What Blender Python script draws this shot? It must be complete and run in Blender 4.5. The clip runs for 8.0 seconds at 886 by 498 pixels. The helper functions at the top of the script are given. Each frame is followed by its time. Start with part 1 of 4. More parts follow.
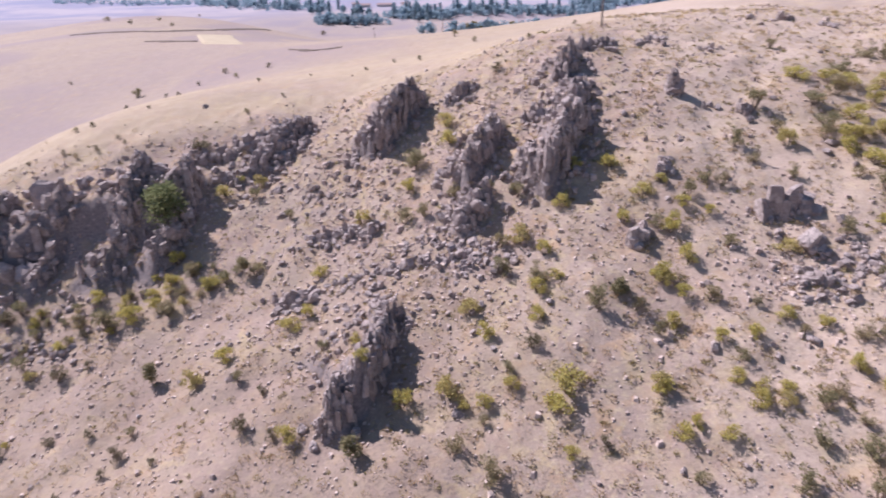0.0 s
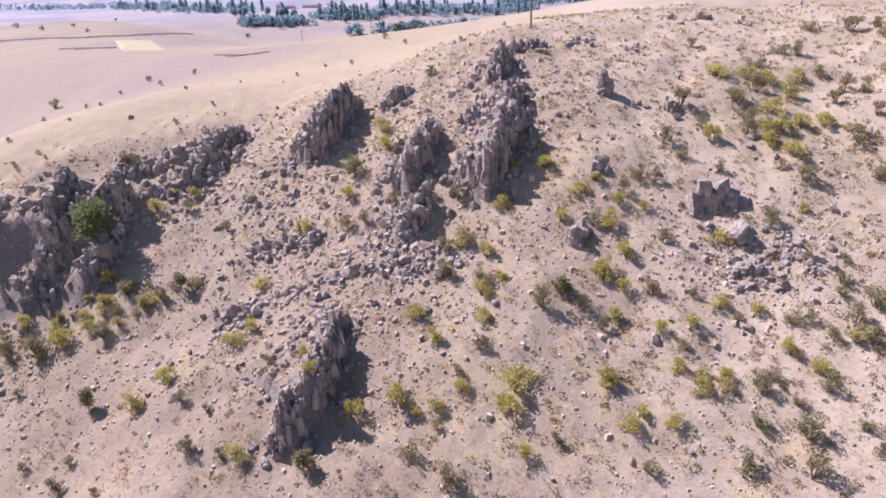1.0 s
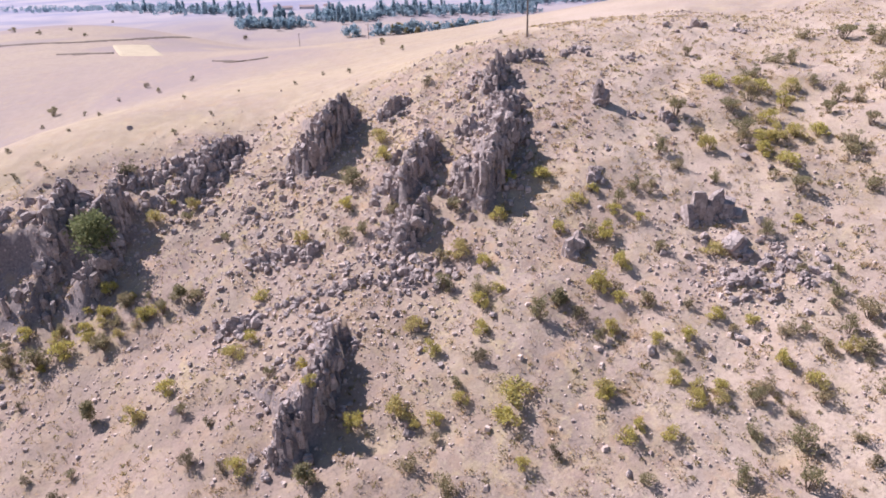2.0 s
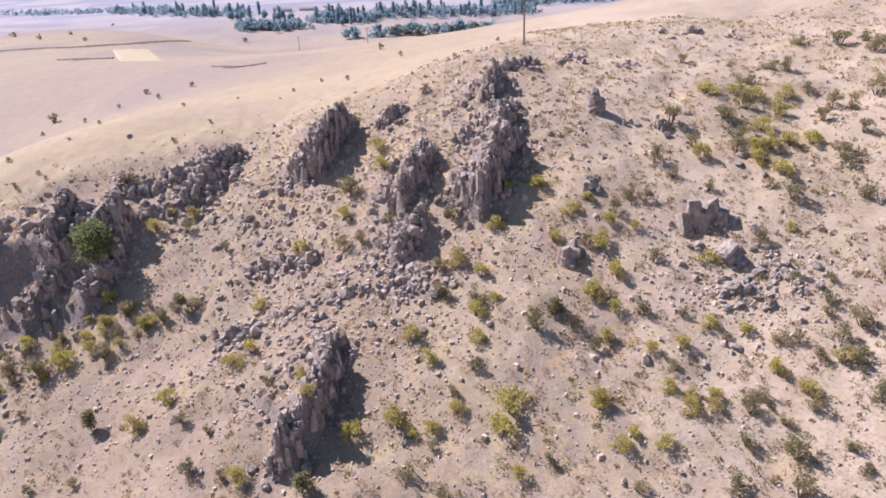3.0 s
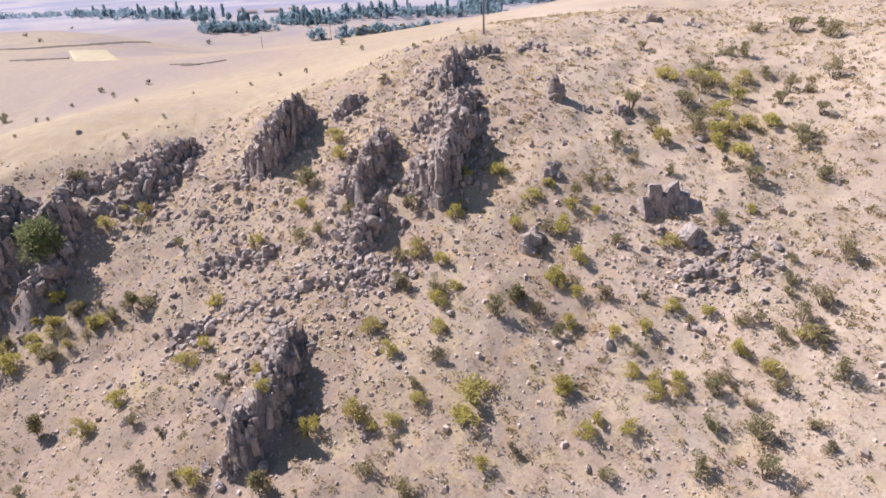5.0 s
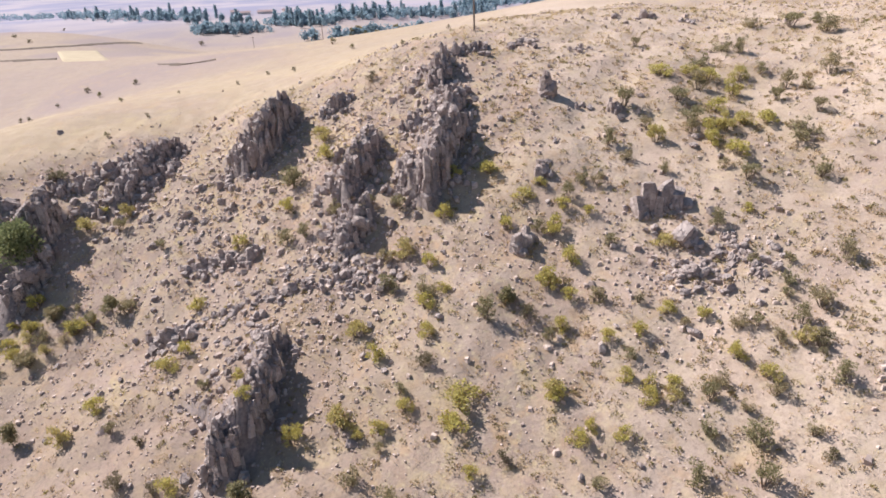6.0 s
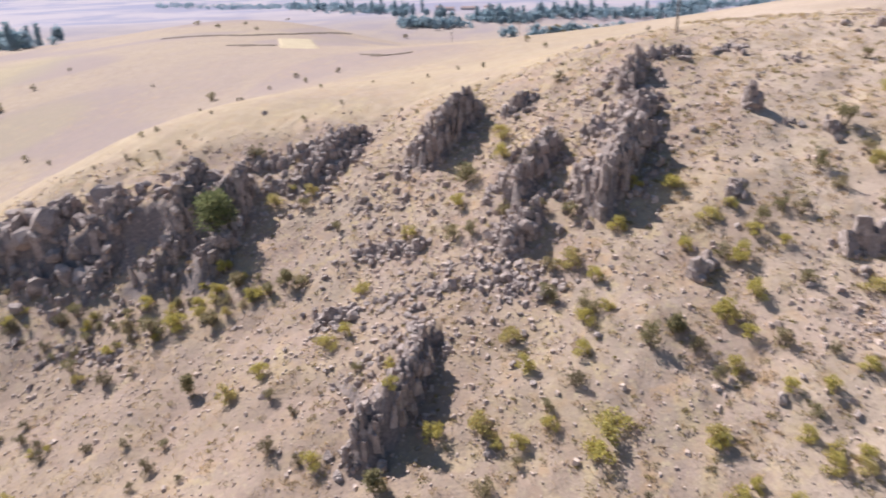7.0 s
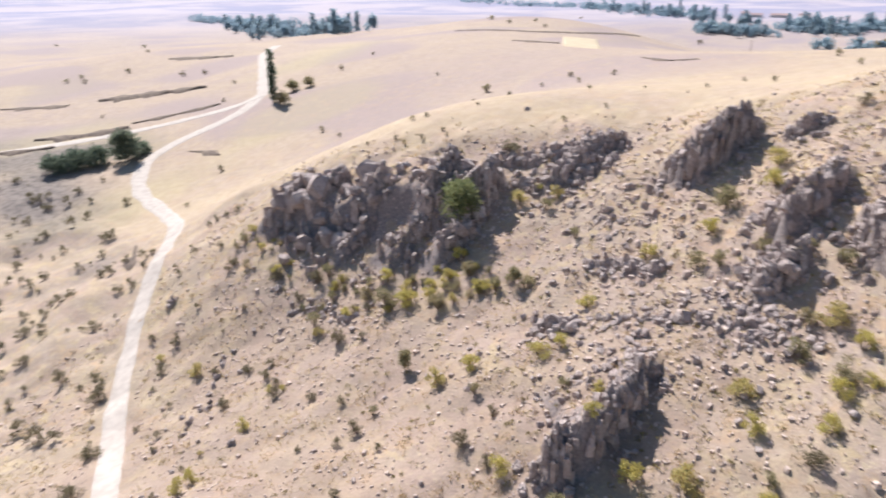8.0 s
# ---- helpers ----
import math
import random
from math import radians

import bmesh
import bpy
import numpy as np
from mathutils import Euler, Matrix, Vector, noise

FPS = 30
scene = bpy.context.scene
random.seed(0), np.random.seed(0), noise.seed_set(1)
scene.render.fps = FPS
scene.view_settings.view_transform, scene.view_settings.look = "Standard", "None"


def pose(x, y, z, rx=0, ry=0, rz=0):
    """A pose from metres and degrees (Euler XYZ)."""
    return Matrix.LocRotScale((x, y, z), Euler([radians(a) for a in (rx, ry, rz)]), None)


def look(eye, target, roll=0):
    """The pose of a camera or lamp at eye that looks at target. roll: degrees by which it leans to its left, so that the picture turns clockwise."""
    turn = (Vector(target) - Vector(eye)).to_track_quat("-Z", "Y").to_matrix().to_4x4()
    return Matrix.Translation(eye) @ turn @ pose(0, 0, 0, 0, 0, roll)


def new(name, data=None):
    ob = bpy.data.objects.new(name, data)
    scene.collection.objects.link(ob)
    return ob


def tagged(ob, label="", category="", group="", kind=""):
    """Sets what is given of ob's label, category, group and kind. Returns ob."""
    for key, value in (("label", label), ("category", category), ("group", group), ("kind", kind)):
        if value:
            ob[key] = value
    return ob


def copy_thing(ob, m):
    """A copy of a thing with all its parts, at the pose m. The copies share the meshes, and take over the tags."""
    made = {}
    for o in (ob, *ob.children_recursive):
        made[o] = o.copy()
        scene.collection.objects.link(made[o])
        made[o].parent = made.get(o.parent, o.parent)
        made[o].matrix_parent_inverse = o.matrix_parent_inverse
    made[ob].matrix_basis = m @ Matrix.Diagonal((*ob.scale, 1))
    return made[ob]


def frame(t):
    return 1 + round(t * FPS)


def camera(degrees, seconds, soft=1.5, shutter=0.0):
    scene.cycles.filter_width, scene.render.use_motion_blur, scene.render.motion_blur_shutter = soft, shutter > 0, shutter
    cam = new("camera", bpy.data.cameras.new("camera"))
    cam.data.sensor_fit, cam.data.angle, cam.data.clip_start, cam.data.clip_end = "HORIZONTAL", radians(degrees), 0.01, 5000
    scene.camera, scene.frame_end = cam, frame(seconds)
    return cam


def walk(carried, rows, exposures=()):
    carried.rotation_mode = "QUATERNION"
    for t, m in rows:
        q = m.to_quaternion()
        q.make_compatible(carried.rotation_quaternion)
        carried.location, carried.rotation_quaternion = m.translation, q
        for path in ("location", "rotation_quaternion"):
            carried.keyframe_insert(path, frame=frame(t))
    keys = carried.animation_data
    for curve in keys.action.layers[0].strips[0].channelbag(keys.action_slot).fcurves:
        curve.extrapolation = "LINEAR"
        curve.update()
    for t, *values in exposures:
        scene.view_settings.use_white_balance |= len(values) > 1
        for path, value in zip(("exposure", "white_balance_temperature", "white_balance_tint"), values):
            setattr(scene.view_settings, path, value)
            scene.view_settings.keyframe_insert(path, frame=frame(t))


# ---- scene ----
# t, x, y, z, yaw, pitch, roll of the drone's camera
ROWS = [
    (0, 0.00, 0.00, 60.00, 4.74, -22.70, -1.12),
    (0.2, -0.28, 0.07, 60.10, 1.75, -22.80, -1.27),
    (0.5, -0.50, 0.13, 60.22, -0.19, -22.87, -1.42),
    (1, -0.63, 0.07, 60.63, -0.93, -22.88, -1.54),
    (1.5, -0.61, 0.08, 61.24, -1.04, -22.93, -1.67),
    (3, -0.08, -0.21, 63.10, -0.97, -22.90, -2.12),
    (3.5, 0.14, -0.33, 62.87, -1.32, -22.84, -2.14),
    (4, 0.32, -0.19, 62.16, -2.99, -22.83, -2.18),
    (4.5, 0.73, 0.12, 61.71, -3.29, -22.84, -2.28),
    (6, 2.01, 2.55, 60.40, -3.89, -22.74, -2.41),
    (6.3, 2.18, 3.20, 60.34, -2.10, -22.70, -2.35),
    (6.5, 2.28, 3.67, 60.30, 0.69, -22.67, -2.27),
    (7, 2.82, 4.88, 60.06, 11.70, -22.33, -1.73),
    (7.5, 3.51, 6.49, 59.70, 22.51, -22.00, -1.14),
    (8, 4.01, 8.12, 59.67, 34.25, -21.96, -0.41),
]
cam = camera(65.6, 8.0, soft=1.75, shutter=0.35)
walk(cam, [(t, pose(x, y, z, 90 + pitch, 0, yaw) @ pose(0, 0, 0, 0, 0, roll)) for t, x, y, z, yaw, pitch, roll in ROWS],
     exposures=[(0.0, 0.58, 5780, 22), (0.5, 0.70, 5780, 21), (1.5, 0.70, 5830, 21), (3.5, 0.69, 5990, 15), (4.5, 0.69, 6010, 14), (6.0, 0.67, 6190, 11), (7.0, 0.64, 6150, 11), (7.5, 0.83, 6105, 10), (8.0, 0.89, 6060, 9)])

# ---- light: one sun from the far left, clear sky
SUN = Vector((-0.60, 0.335, 0.725)).normalized()
world = bpy.data.worlds.new("sky")
scene.world = world
world.use_nodes = True
sky = world.node_tree.nodes.new("ShaderNodeTexSky")
sky.sky_type, sky.sun_disc = "NISHITA", False
sky.sun_elevation, sky.sun_rotation = math.asin(SUN.z), math.atan2(SUN.x, SUN.y)
sky.air_density, sky.dust_density, sky.ozone_density = 1.6, 0.5, 4.0
back = world.node_tree.nodes["Background"]
back.inputs["Strength"].default_value = 0.056
world.node_tree.links.new(sky.outputs["Color"], back.inputs["Color"])
sun = new("sun", bpy.data.lights.new("sun", "SUN"))
sun.data.energy, sun.data.angle, sun.data.color = 5.0, radians(0.55), (1.0, 0.93, 0.84)
sun.matrix_world = look(SUN * 200, (0, 0, 0))

# ---- lie of the land: broad swells every 80 m, and closer ones every 25 m on the near hillside
NEAR_SWELLS = [
    (2.8, 4.2, 9.9, -3.4, 3.7, -0.4, 1.3),
    (-3.1, -9.4, -0.4, -0.4, 4.4, -2.7, 6.6),
    (11, 9.9, -2.1, 5, 7.6, -3.7, 5.4),
    (-1.9, 6.5, 4.9, 0.8, 5, 4, -3.8),
]
FAR_SWELLS = [
    (-2, -3, 0.2, 4.7, 0.8, -3.1, 3.3, 4.2),
    (1.5, 7.1, 2.8, -4.3, -5.4, -6, 10.8, 11.1),
    (0, 3.8, -1.5, -8.9, 9.8, 6.5, 17.5, 12.8),
    (4.9, -9.1, 4.4, 8, 16.9, 5.5, 15.1, 9),
    (12.2, 7.6, 13.3, 6.8, 0.6, 1.3, 13.9, 6.7),
    (1.7, -9.1, 0.4, 5.1, 0.1, 3.4, 7.5, 2.2),
    (14.7, 1.4, 24, 5.9, 0.9, 5.4, 0.7, -1.5),
    (0.1, -0.6, 8.5, -14.6, -5.5, 4.2, -0.2, -1.4),
]


def smooth(a, b, v):
    """0 below a, 1 above b, an even slope between."""
    k = np.clip((np.asarray(v, float) - a) / (b - a), 0, 1)
    return k * k * (3 - 2 * k)


def line_off(x, y, a, b):
    """How far (x, y) lies to the left of the line from a to b, and how far along it (0 to 1)."""
    dx, dy = b[0] - a[0], b[1] - a[1]
    n = math.hypot(dx, dy)
    return (dx * (y - a[1]) - dy * (x - a[0])) / n, ((x - a[0]) * dx + (y - a[1]) * dy) / n / n


def waves(x, y, size, seed=0):
    """A cheap, smooth and uneven pattern of about -1 to 1, whose swells are about size metres long."""
    rng = np.random.default_rng(seed)
    out = np.zeros_like(np.asarray(x, float) + y)
    for _ in range(9):
        a, p, k = rng.uniform(0, 6.283), rng.uniform(0, 6.283), rng.uniform(0.6, 1.7) * 6.283 / size
        out = out + np.sin(k * (x * math.cos(a) + y * math.sin(a)) + p + 1.3 * np.sin(0.37 * k * (y * math.cos(a) - x * math.sin(a)) + 2 * p))
    return out / 4.0


def lumps(x, y, size, seed=0, octaves=3):
    """Uneven relief of about -1 to 1, with lumps about size metres apart and finer ones on them."""
    table = np.random.default_rng(1000 + seed).uniform(-1, 1, (256, 256))
    out, k = np.zeros_like(np.asarray(x, float) + y), 1.0
    for o in range(octaves):
        u, v = x * (2 ** o / size) + 37.3 * o, y * (2 ** o / size) + 11.9 * o
        i, j = np.floor(u).astype(int), np.floor(v).astype(int)
        a, b = u - i, v - j
        a, b = a * a * (3 - 2 * a), b * b * (3 - 2 * b)
        i, j, i1, j1 = i % 256, j % 256, (i + 1) % 256, (j + 1) % 256
        out = out + k * ((table[i, j] * (1 - a) + table[i1, j] * a) * (1 - b) + (table[i, j1] * (1 - a) + table[i1, j1] * a) * b)
        k *= 0.5
    return out


def swells(x, y):
    x, y = np.asarray(x, float), np.asarray(y, float)
    z = np.zeros_like(x + y)
    for j, row in enumerate(NEAR_SWELLS):
        for i, h in enumerate(row):
            z = z + h * np.exp(-((x + 85 - 25 * i) ** 2 + (y - 35 - 25 * j) ** 2) / 1152.0)
    for j, row in enumerate(FAR_SWELLS):
        for i, h in enumerate(row):
            z = z + h * np.exp(-((x + 360 - 80 * i) ** 2 + (y + 60 - 80 * j) ** 2) / 12800.0)
    return z


RIDGE = [(-110, 84), (-80, 90), (-60, 91), (-45, 95), (-36, 98), (-25, 101), (-12, 102), (5, 104), (20, 106), (45, 130), (60, 170)]
def distance_to(x, y, pts):
    best = np.full(np.shape(x), 1e9)
    for (ax, ay), (bx, by) in zip(pts, pts[1:]):
        n = (bx - ax) ** 2 + (by - ay) ** 2
        k = np.clip(((x - ax) * (bx - ax) + (y - ay) * (by - ay)) / n, 0, 1)
        best = np.minimum(best, np.hypot(x - ax - k * (bx - ax), y - ay - k * (by - ay)))
    return best


TRACK_LINE = [(-44, 24), (-55.9, 34.7), (-65.2, 40.4), (-74.8, 47), (-84, 54.7), (-91.9, 62.1), (-100.6, 71.7), (-108, 80.4), (-117, 88.4), (-135.2, 97),
              (-154.8, 103.6), (-167, 111.8), (-176.7, 121.5), (-179, 135.9), (-176.6, 147.6), (-177, 159.2), (-185.5, 175.2), (-213.9, 201.6), (-262, 245), (-300, 290)]
SIDE_TRACK = [(-262, 60), (-243, 85), (-229.8, 105), (-223, 117.5), (-211.5, 132.3), (-196.2, 150.1), (-184, 163), (-184.5, 174)]


CLIFF = ((-78, 76.5), (-35, 82))


# rock steps: the ground on the left of each line (walking along it) stands higher
LEDGES = [
    ([(-15.2, 50.2), (-14.2, 50.1), (-12.5, 50.8), (-11.1, 53.2), (-10.2, 57.2), (-9.9, 60.6)], (2.6, 4.2, 5.2, 5.0, 4.0, 3.4), 4.0),
    ([(-18.6, 88.6), (-16.4, 86.2), (-14.2, 85.2), (-13.0, 87.4), (-11.8, 90.4), (-10.6, 93.6)], (2.0, 3.0, 4.3, 5.8, 5.7, 3.6), 4.5),
    ([(-5.0, 78.0), (-4.4, 75.8), (-3.2, 74.6), (-2.0, 76.2), (-0.8, 78.4), (0.4, 81)], (1.6, 2.6, 3.3, 4.6, 4.5, 3.0), 2.6),
    ([(2.6, 75.4), (3.7, 72.3), (5.8, 70.5), (7.0, 72.6), (8.4, 75.6), (10.0, 78.6)], (2.0, 3.2, 3.9, 5.4, 5.4, 3.4), 3.2),
    ([(-4.4, 69.3), (-3.2, 69), (-1.5, 69.7), (-0.8, 71.6)], 2.6, 3.0),
    ([(6.9, 87.4), (8.0, 87.2), (9.2, 89.2), (10.0, 92)], (2.0, 2.8, 2.8, 1.6), 3.0),
    ([(-33, 88), (-29.8, 91), (-27.6, 95)], 2.0, 5.0),
    ([(-67, 78), (-65.5, 82), (-65, 84)], 2.0, 3.0),
    ([(-58.5, 74.5), (-57, 80), (-56.6, 83.4)], 2.2, 3.0),
    ([(-49, 75), (-47, 80), (-46.5, 86.5)], 3.5, 4.0),
    ([(-42, 75.5), (-40.4, 80), (-39.6, 86)], 3.8, 4.0),
    ([(7.4, 80.8), (8.6, 80.4), (10.0, 82.4), (10.8, 85.6)], (1.4, 2.6, 2.8, 1.6), 2.6),
]


def ledge(x, y, line, height, reach):
    best, side, along = np.full(np.shape(x), 1e9), np.zeros(np.shape(x)), np.zeros(np.shape(x))
    n = len(line) - 1
    for i, (a, b) in enumerate(zip(line, line[1:])):
        d, s = line_off(x, y, a, b)
        k = np.clip(s, 0, 1)
        far = np.hypot(x - a[0] - k * (b[0] - a[0]), y - a[1] - k * (b[1] - a[1]))
        near = (far < best - 1e-6) | ((far < best + 1e-6) & (np.abs(d) > np.abs(side)))
        best, side, along = np.where(near, far, best), np.where(near, d, side), np.where(near, (i + s) / n, along)
    up = smooth(-0.4, 0.4, np.where(side > 0, best, -best) + 0.4 * waves(x, y, 2.4, 51)) * np.exp(-best / reach)
    height = np.interp(along, np.linspace(0, 1, len(height)), height) if isinstance(height, tuple) else height
    return height * (1 + 0.28 * waves(x, y, 3.6, 52)) * up * smooth(-0.25, 0.1, along) * (1 - smooth(0.9, 1.25, along))


def land(x, y):
    """The ground's height."""
    x, y = np.asarray(x, float), np.asarray(y, float)
    z = swells(x, y)
    d, s = line_off(x, y, *CLIFF)
    d = d + 1.7 * waves(x, y, 12, 3) + 0.6 * waves(x, y, 4, 33)
    z = z + np.where(d > 0, 3.8, 1.7) * (np.tanh(d / 1.0) - np.tanh(d / 8.0)) * smooth(-0.06, 0.14, s) * (1 - smooth(0.76, 0.98, s))
    for one in LEDGES:
        z = z + ledge(x, y, *one)
    far = np.hypot(x, y)
    rough = 1 - 0.85 * smooth(0, 10, y - np.interp(x, [p[0] for p in RIDGE], [p[1] for p in RIDGE]))
    z = z + rough * 0.6 * lumps(x, y, 9, 1) * (1 - smooth(150, 300, far)) + rough * 0.13 * lumps(x, y, 2.4, 2, 2) * (1 - smooth(110, 170, far))
    z = z + 1.6 * lumps(x, y, 34, 4, 4) * smooth(55, 95, -x) * (1 - smooth(88, 110, y - 0.1 * (x + 80))) * (1 - smooth(260, 400, far)) * smooth(3, 12, distance_to(x, y, TRACK_LINE))
    z = z + 0.8 * lumps(x, y, 10, 7, 3) * smooth(85, 112, -x) * (1 - smooth(88, 112, y)) * (1 - smooth(230, 300, far)) * smooth(3, 9, distance_to(x, y, TRACK_LINE))
    # the wide valley floor undulates, and bare hills close it all round
    z = z + smooth(300, 700, far) * 3.0 * waves(x, y, 420, 5)
    z = z + smooth(2300, 4200, far) * 420 * (0.75 + 0.25 * waves(x, y, 1500, 6))
    return z


def ruled(lo, hi, step, reach, grow=1.035):
    """Lines step apart from lo to hi, and wider and wider apart beyond."""
    mid, out, back_ = list(np.arange(lo, hi + 1e-6, step)), [], []
    d, p, q = step, lo, hi
    while p > -reach or q < reach:
        d *= grow
        p, q = p - d, q + d
        out.append(p), back_.append(q)
    return np.array(out[::-1] + mid + back_)


LINES_X, LINES_Y = ruled(-82, 36, 0.45, 4600, 1.04), ruled(44, 100, 0.45, 4600, 1.04)
HEIGHTS = land(*np.meshgrid(LINES_X, LINES_Y))


def ground_at(x, y):
    """The height of the ground sheet."""
    i = min(max(int(np.searchsorted(LINES_X, x)) - 1, 0), len(LINES_X) - 2)
    j = min(max(int(np.searchsorted(LINES_Y, y)) - 1, 0), len(LINES_Y) - 2)
    u, v = (x - LINES_X[i]) / (LINES_X[i + 1] - LINES_X[i]), (y - LINES_Y[j]) / (LINES_Y[j + 1] - LINES_Y[j])
    low = HEIGHTS[j, i] * (1 - u) + HEIGHTS[j, i + 1] * u
    return float(low * (1 - v) + (HEIGHTS[j + 1, i] * (1 - u) + HEIGHTS[j + 1, i + 1] * u) * v)


def sheet(name, verts, faces, mats, smooth_shade=False):
    me = bpy.data.meshes.new(name)
    me.from_pydata(verts, [], faces)
    for m in mats:
        me.materials.append(m)
    if smooth_shade:
        me.shade_smooth()
    return me


# ---- materials
def make(name, rough=0.9):
    m = bpy.data.materials.new(name)
    m.use_nodes = True
    nt = m.node_tree
    bsdf = nt.nodes["Principled BSDF"]
    bsdf.inputs["Roughness"].default_value = rough
    bsdf.inputs["Specular IOR Level"].default_value = 0.2
    return m, nt, bsdf


def noise_node(nt, scale, detail=4.0, coord=None, rough=0.6):
    n = nt.nodes.new("ShaderNodeTexNoise")
    n.inputs["Scale"].default_value, n.inputs["Detail"].default_value, n.inputs["Roughness"].default_value = scale, detail, rough
    if coord is not None:
        nt.links.new(coord, n.inputs["Vector"])
    return n.outputs["Fac"]


def mix(nt, fac, a, b):
    n = nt.nodes.new("ShaderNodeMix")
    n.data_type = "RGBA"
    for sock, v in ((n.inputs[0], fac), (n.inputs[6], a), (n.inputs[7], b)):
        if isinstance(v, (tuple, float, int)):
            sock.default_value = (*v, 1) if isinstance(v, tuple) else v
        else:
            nt.links.new(v, sock)
    return n.outputs[2]


def steps(nt, fac, a, b):
    n = nt.nodes.new("ShaderNodeMapRange")
    n.interpolation_type = "SMOOTHSTEP"
    n.inputs[1].default_value, n.inputs[2].default_value = a, b
    nt.links.new(fac, n.inputs[0])
    return n.outputs[0]


def bump(nt, bsdf, height, strength, distance):
    n = nt.nodes.new("ShaderNodeBump")
    n.inputs["Strength"].default_value, n.inputs["Distance"].default_value = strength, distance
    nt.links.new(height, n.inputs["Height"])
    nt.links.new(n.outputs["Normal"], bsdf.inputs["Normal"])


def place_of(nt):
    return nt.nodes.new("ShaderNodeNewGeometry").outputs["Position"]


def cover(nt, name):
    n = nt.nodes.new("ShaderNodeAttribute")
    n.attribute_name = name
    return n.outputs["Fac"]


def ground_material():
    m, nt, bsdf = make("dry_hillside", 0.95)
    pos = place_of(nt)
    big, mid, fine = noise_node(nt, 0.06, 5, pos), noise_node(nt, 0.55, 5, pos), noise_node(nt, 3.2, 6, pos, 0.7)
    earth = mix(nt, steps(nt, mid, 0.35, 0.65), (0.285, 0.215, 0.182), (0.38, 0.293, 0.249))
    earth = mix(nt, steps(nt, noise_node(nt, 0.17, 4, pos), 0.5, 0.68), earth, (0.42, 0.315, 0.215))
    earth = mix(nt, steps(nt, noise_node(nt, 0.33, 5, pos, 0.65), 0.54, 0.64), earth, (0.40, 0.305, 0.185))
    earth = mix(nt, steps(nt, noise_node(nt, 0.27, 5, pos, 0.65), 0.36, 0.46), (0.27, 0.19, 0.15), earth)
    earth = mix(nt, steps(nt, fine, 0.5, 0.68), earth, (0.215, 0.165, 0.145))
    earth = mix(nt, steps(nt, noise_node(nt, 7.0, 3, pos), 0.62, 0.7), earth, (0.50, 0.42, 0.37))
    straw = mix(nt, steps(nt, mid, 0.3, 0.7), (0.36, 0.272, 0.187), (0.432, 0.336, 0.244))
    straw = mix(nt, steps(nt, fine, 0.56, 0.75), straw, (0.36, 0.265, 0.16))
    patch = nt.nodes.new("ShaderNodeMath")
    patch.operation = "MULTIPLY_ADD"
    nt.links.new(steps(nt, big, 0.42, 0.66), patch.inputs[0])
    patch.inputs[1].default_value = 0.5
    nt.links.new(cover(nt, "straw"), patch.inputs[2])
    c = mix(nt, patch.outputs[0], earth, straw)
    # right slope paled in its colour to even out the slope's brightness
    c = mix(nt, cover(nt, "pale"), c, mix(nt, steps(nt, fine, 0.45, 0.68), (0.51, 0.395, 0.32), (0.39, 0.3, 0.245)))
    c = mix(nt, cover(nt, "plough"), c, mix(nt, mid, (0.262, 0.2, 0.192), (0.325, 0.252, 0.237)))
    c = mix(nt, cover(nt, "green"), c, mix(nt, fine, (0.30, 0.29, 0.10), (0.42, 0.36, 0.16)))
    c = mix(nt, cover(nt, "scrub"), c, mix(nt, steps(nt, fine, 0.35, 0.65), (0.30, 0.255, 0.17), (0.20, 0.17, 0.115)))
    # far ground: lavender haze painted into the base colour
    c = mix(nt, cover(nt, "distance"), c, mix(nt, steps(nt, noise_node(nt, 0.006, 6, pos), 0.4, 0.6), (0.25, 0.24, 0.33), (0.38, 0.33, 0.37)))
    # thin dry sward, rust-brown litter and grey dust over all of it
    near = cover(nt, "near")
    def veil(c, size, lo, hi, colour, most, detail=5):
        k = nt.nodes.new("ShaderNodeMath")
        k.operation = "MULTIPLY"
        nt.links.new(steps(nt, noise_node(nt, size, detail, pos, 0.65), lo, hi), k.inputs[0])
        nt.links.new(near, k.inputs[1])
        half = nt.nodes.new("ShaderNodeMath")
        half.operation = "MULTIPLY"
        nt.links.new(k.outputs[0], half.inputs[0])
        half.inputs[1].default_value = most
        return mix(nt, half.outputs[0], c, colour)
    c = veil(c, 0.13, 0.47, 0.6, (0.37, 0.26, 0.222), 0.45)
    c = veil(c, 0.21, 0.5, 0.62, (0.32, 0.256, 0.2), 0.5)
    c = veil(c, 0.42, 0.53, 0.66, (0.43, 0.285, 0.175), 0.6)
    c = veil(c, 0.29, 0.55, 0.64, (0.46, 0.36, 0.22), 0.5)
    c = veil(c, 1.1, 0.5, 0.68, (0.27, 0.195, 0.155), 0.6)
    c = veil(c, 1.7, 0.54, 0.68, (0.46, 0.37, 0.25), 0.7)
    c = veil(c, 4.5, 0.55, 0.7, (0.2, 0.155, 0.125), 0.55, 3)
    # left earth darkened in its colour to even out the slope's brightness
    c = mix(nt, cover(nt, "left_darker"), c, mix(nt, steps(nt, fine, 0.4, 0.65), (0.295, 0.216, 0.175), (0.21, 0.156, 0.128)))
    # darker grey-brown tint along a band beside the side track
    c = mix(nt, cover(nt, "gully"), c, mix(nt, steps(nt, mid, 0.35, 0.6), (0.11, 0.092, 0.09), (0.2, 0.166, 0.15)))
    c = mix(nt, cover(nt, "bare"), c, mix(nt, steps(nt, fine, 0.4, 0.65), (0.265, 0.218, 0.21), (0.165, 0.135, 0.134)))
    nt.links.new(c, bsdf.inputs["Base Color"])
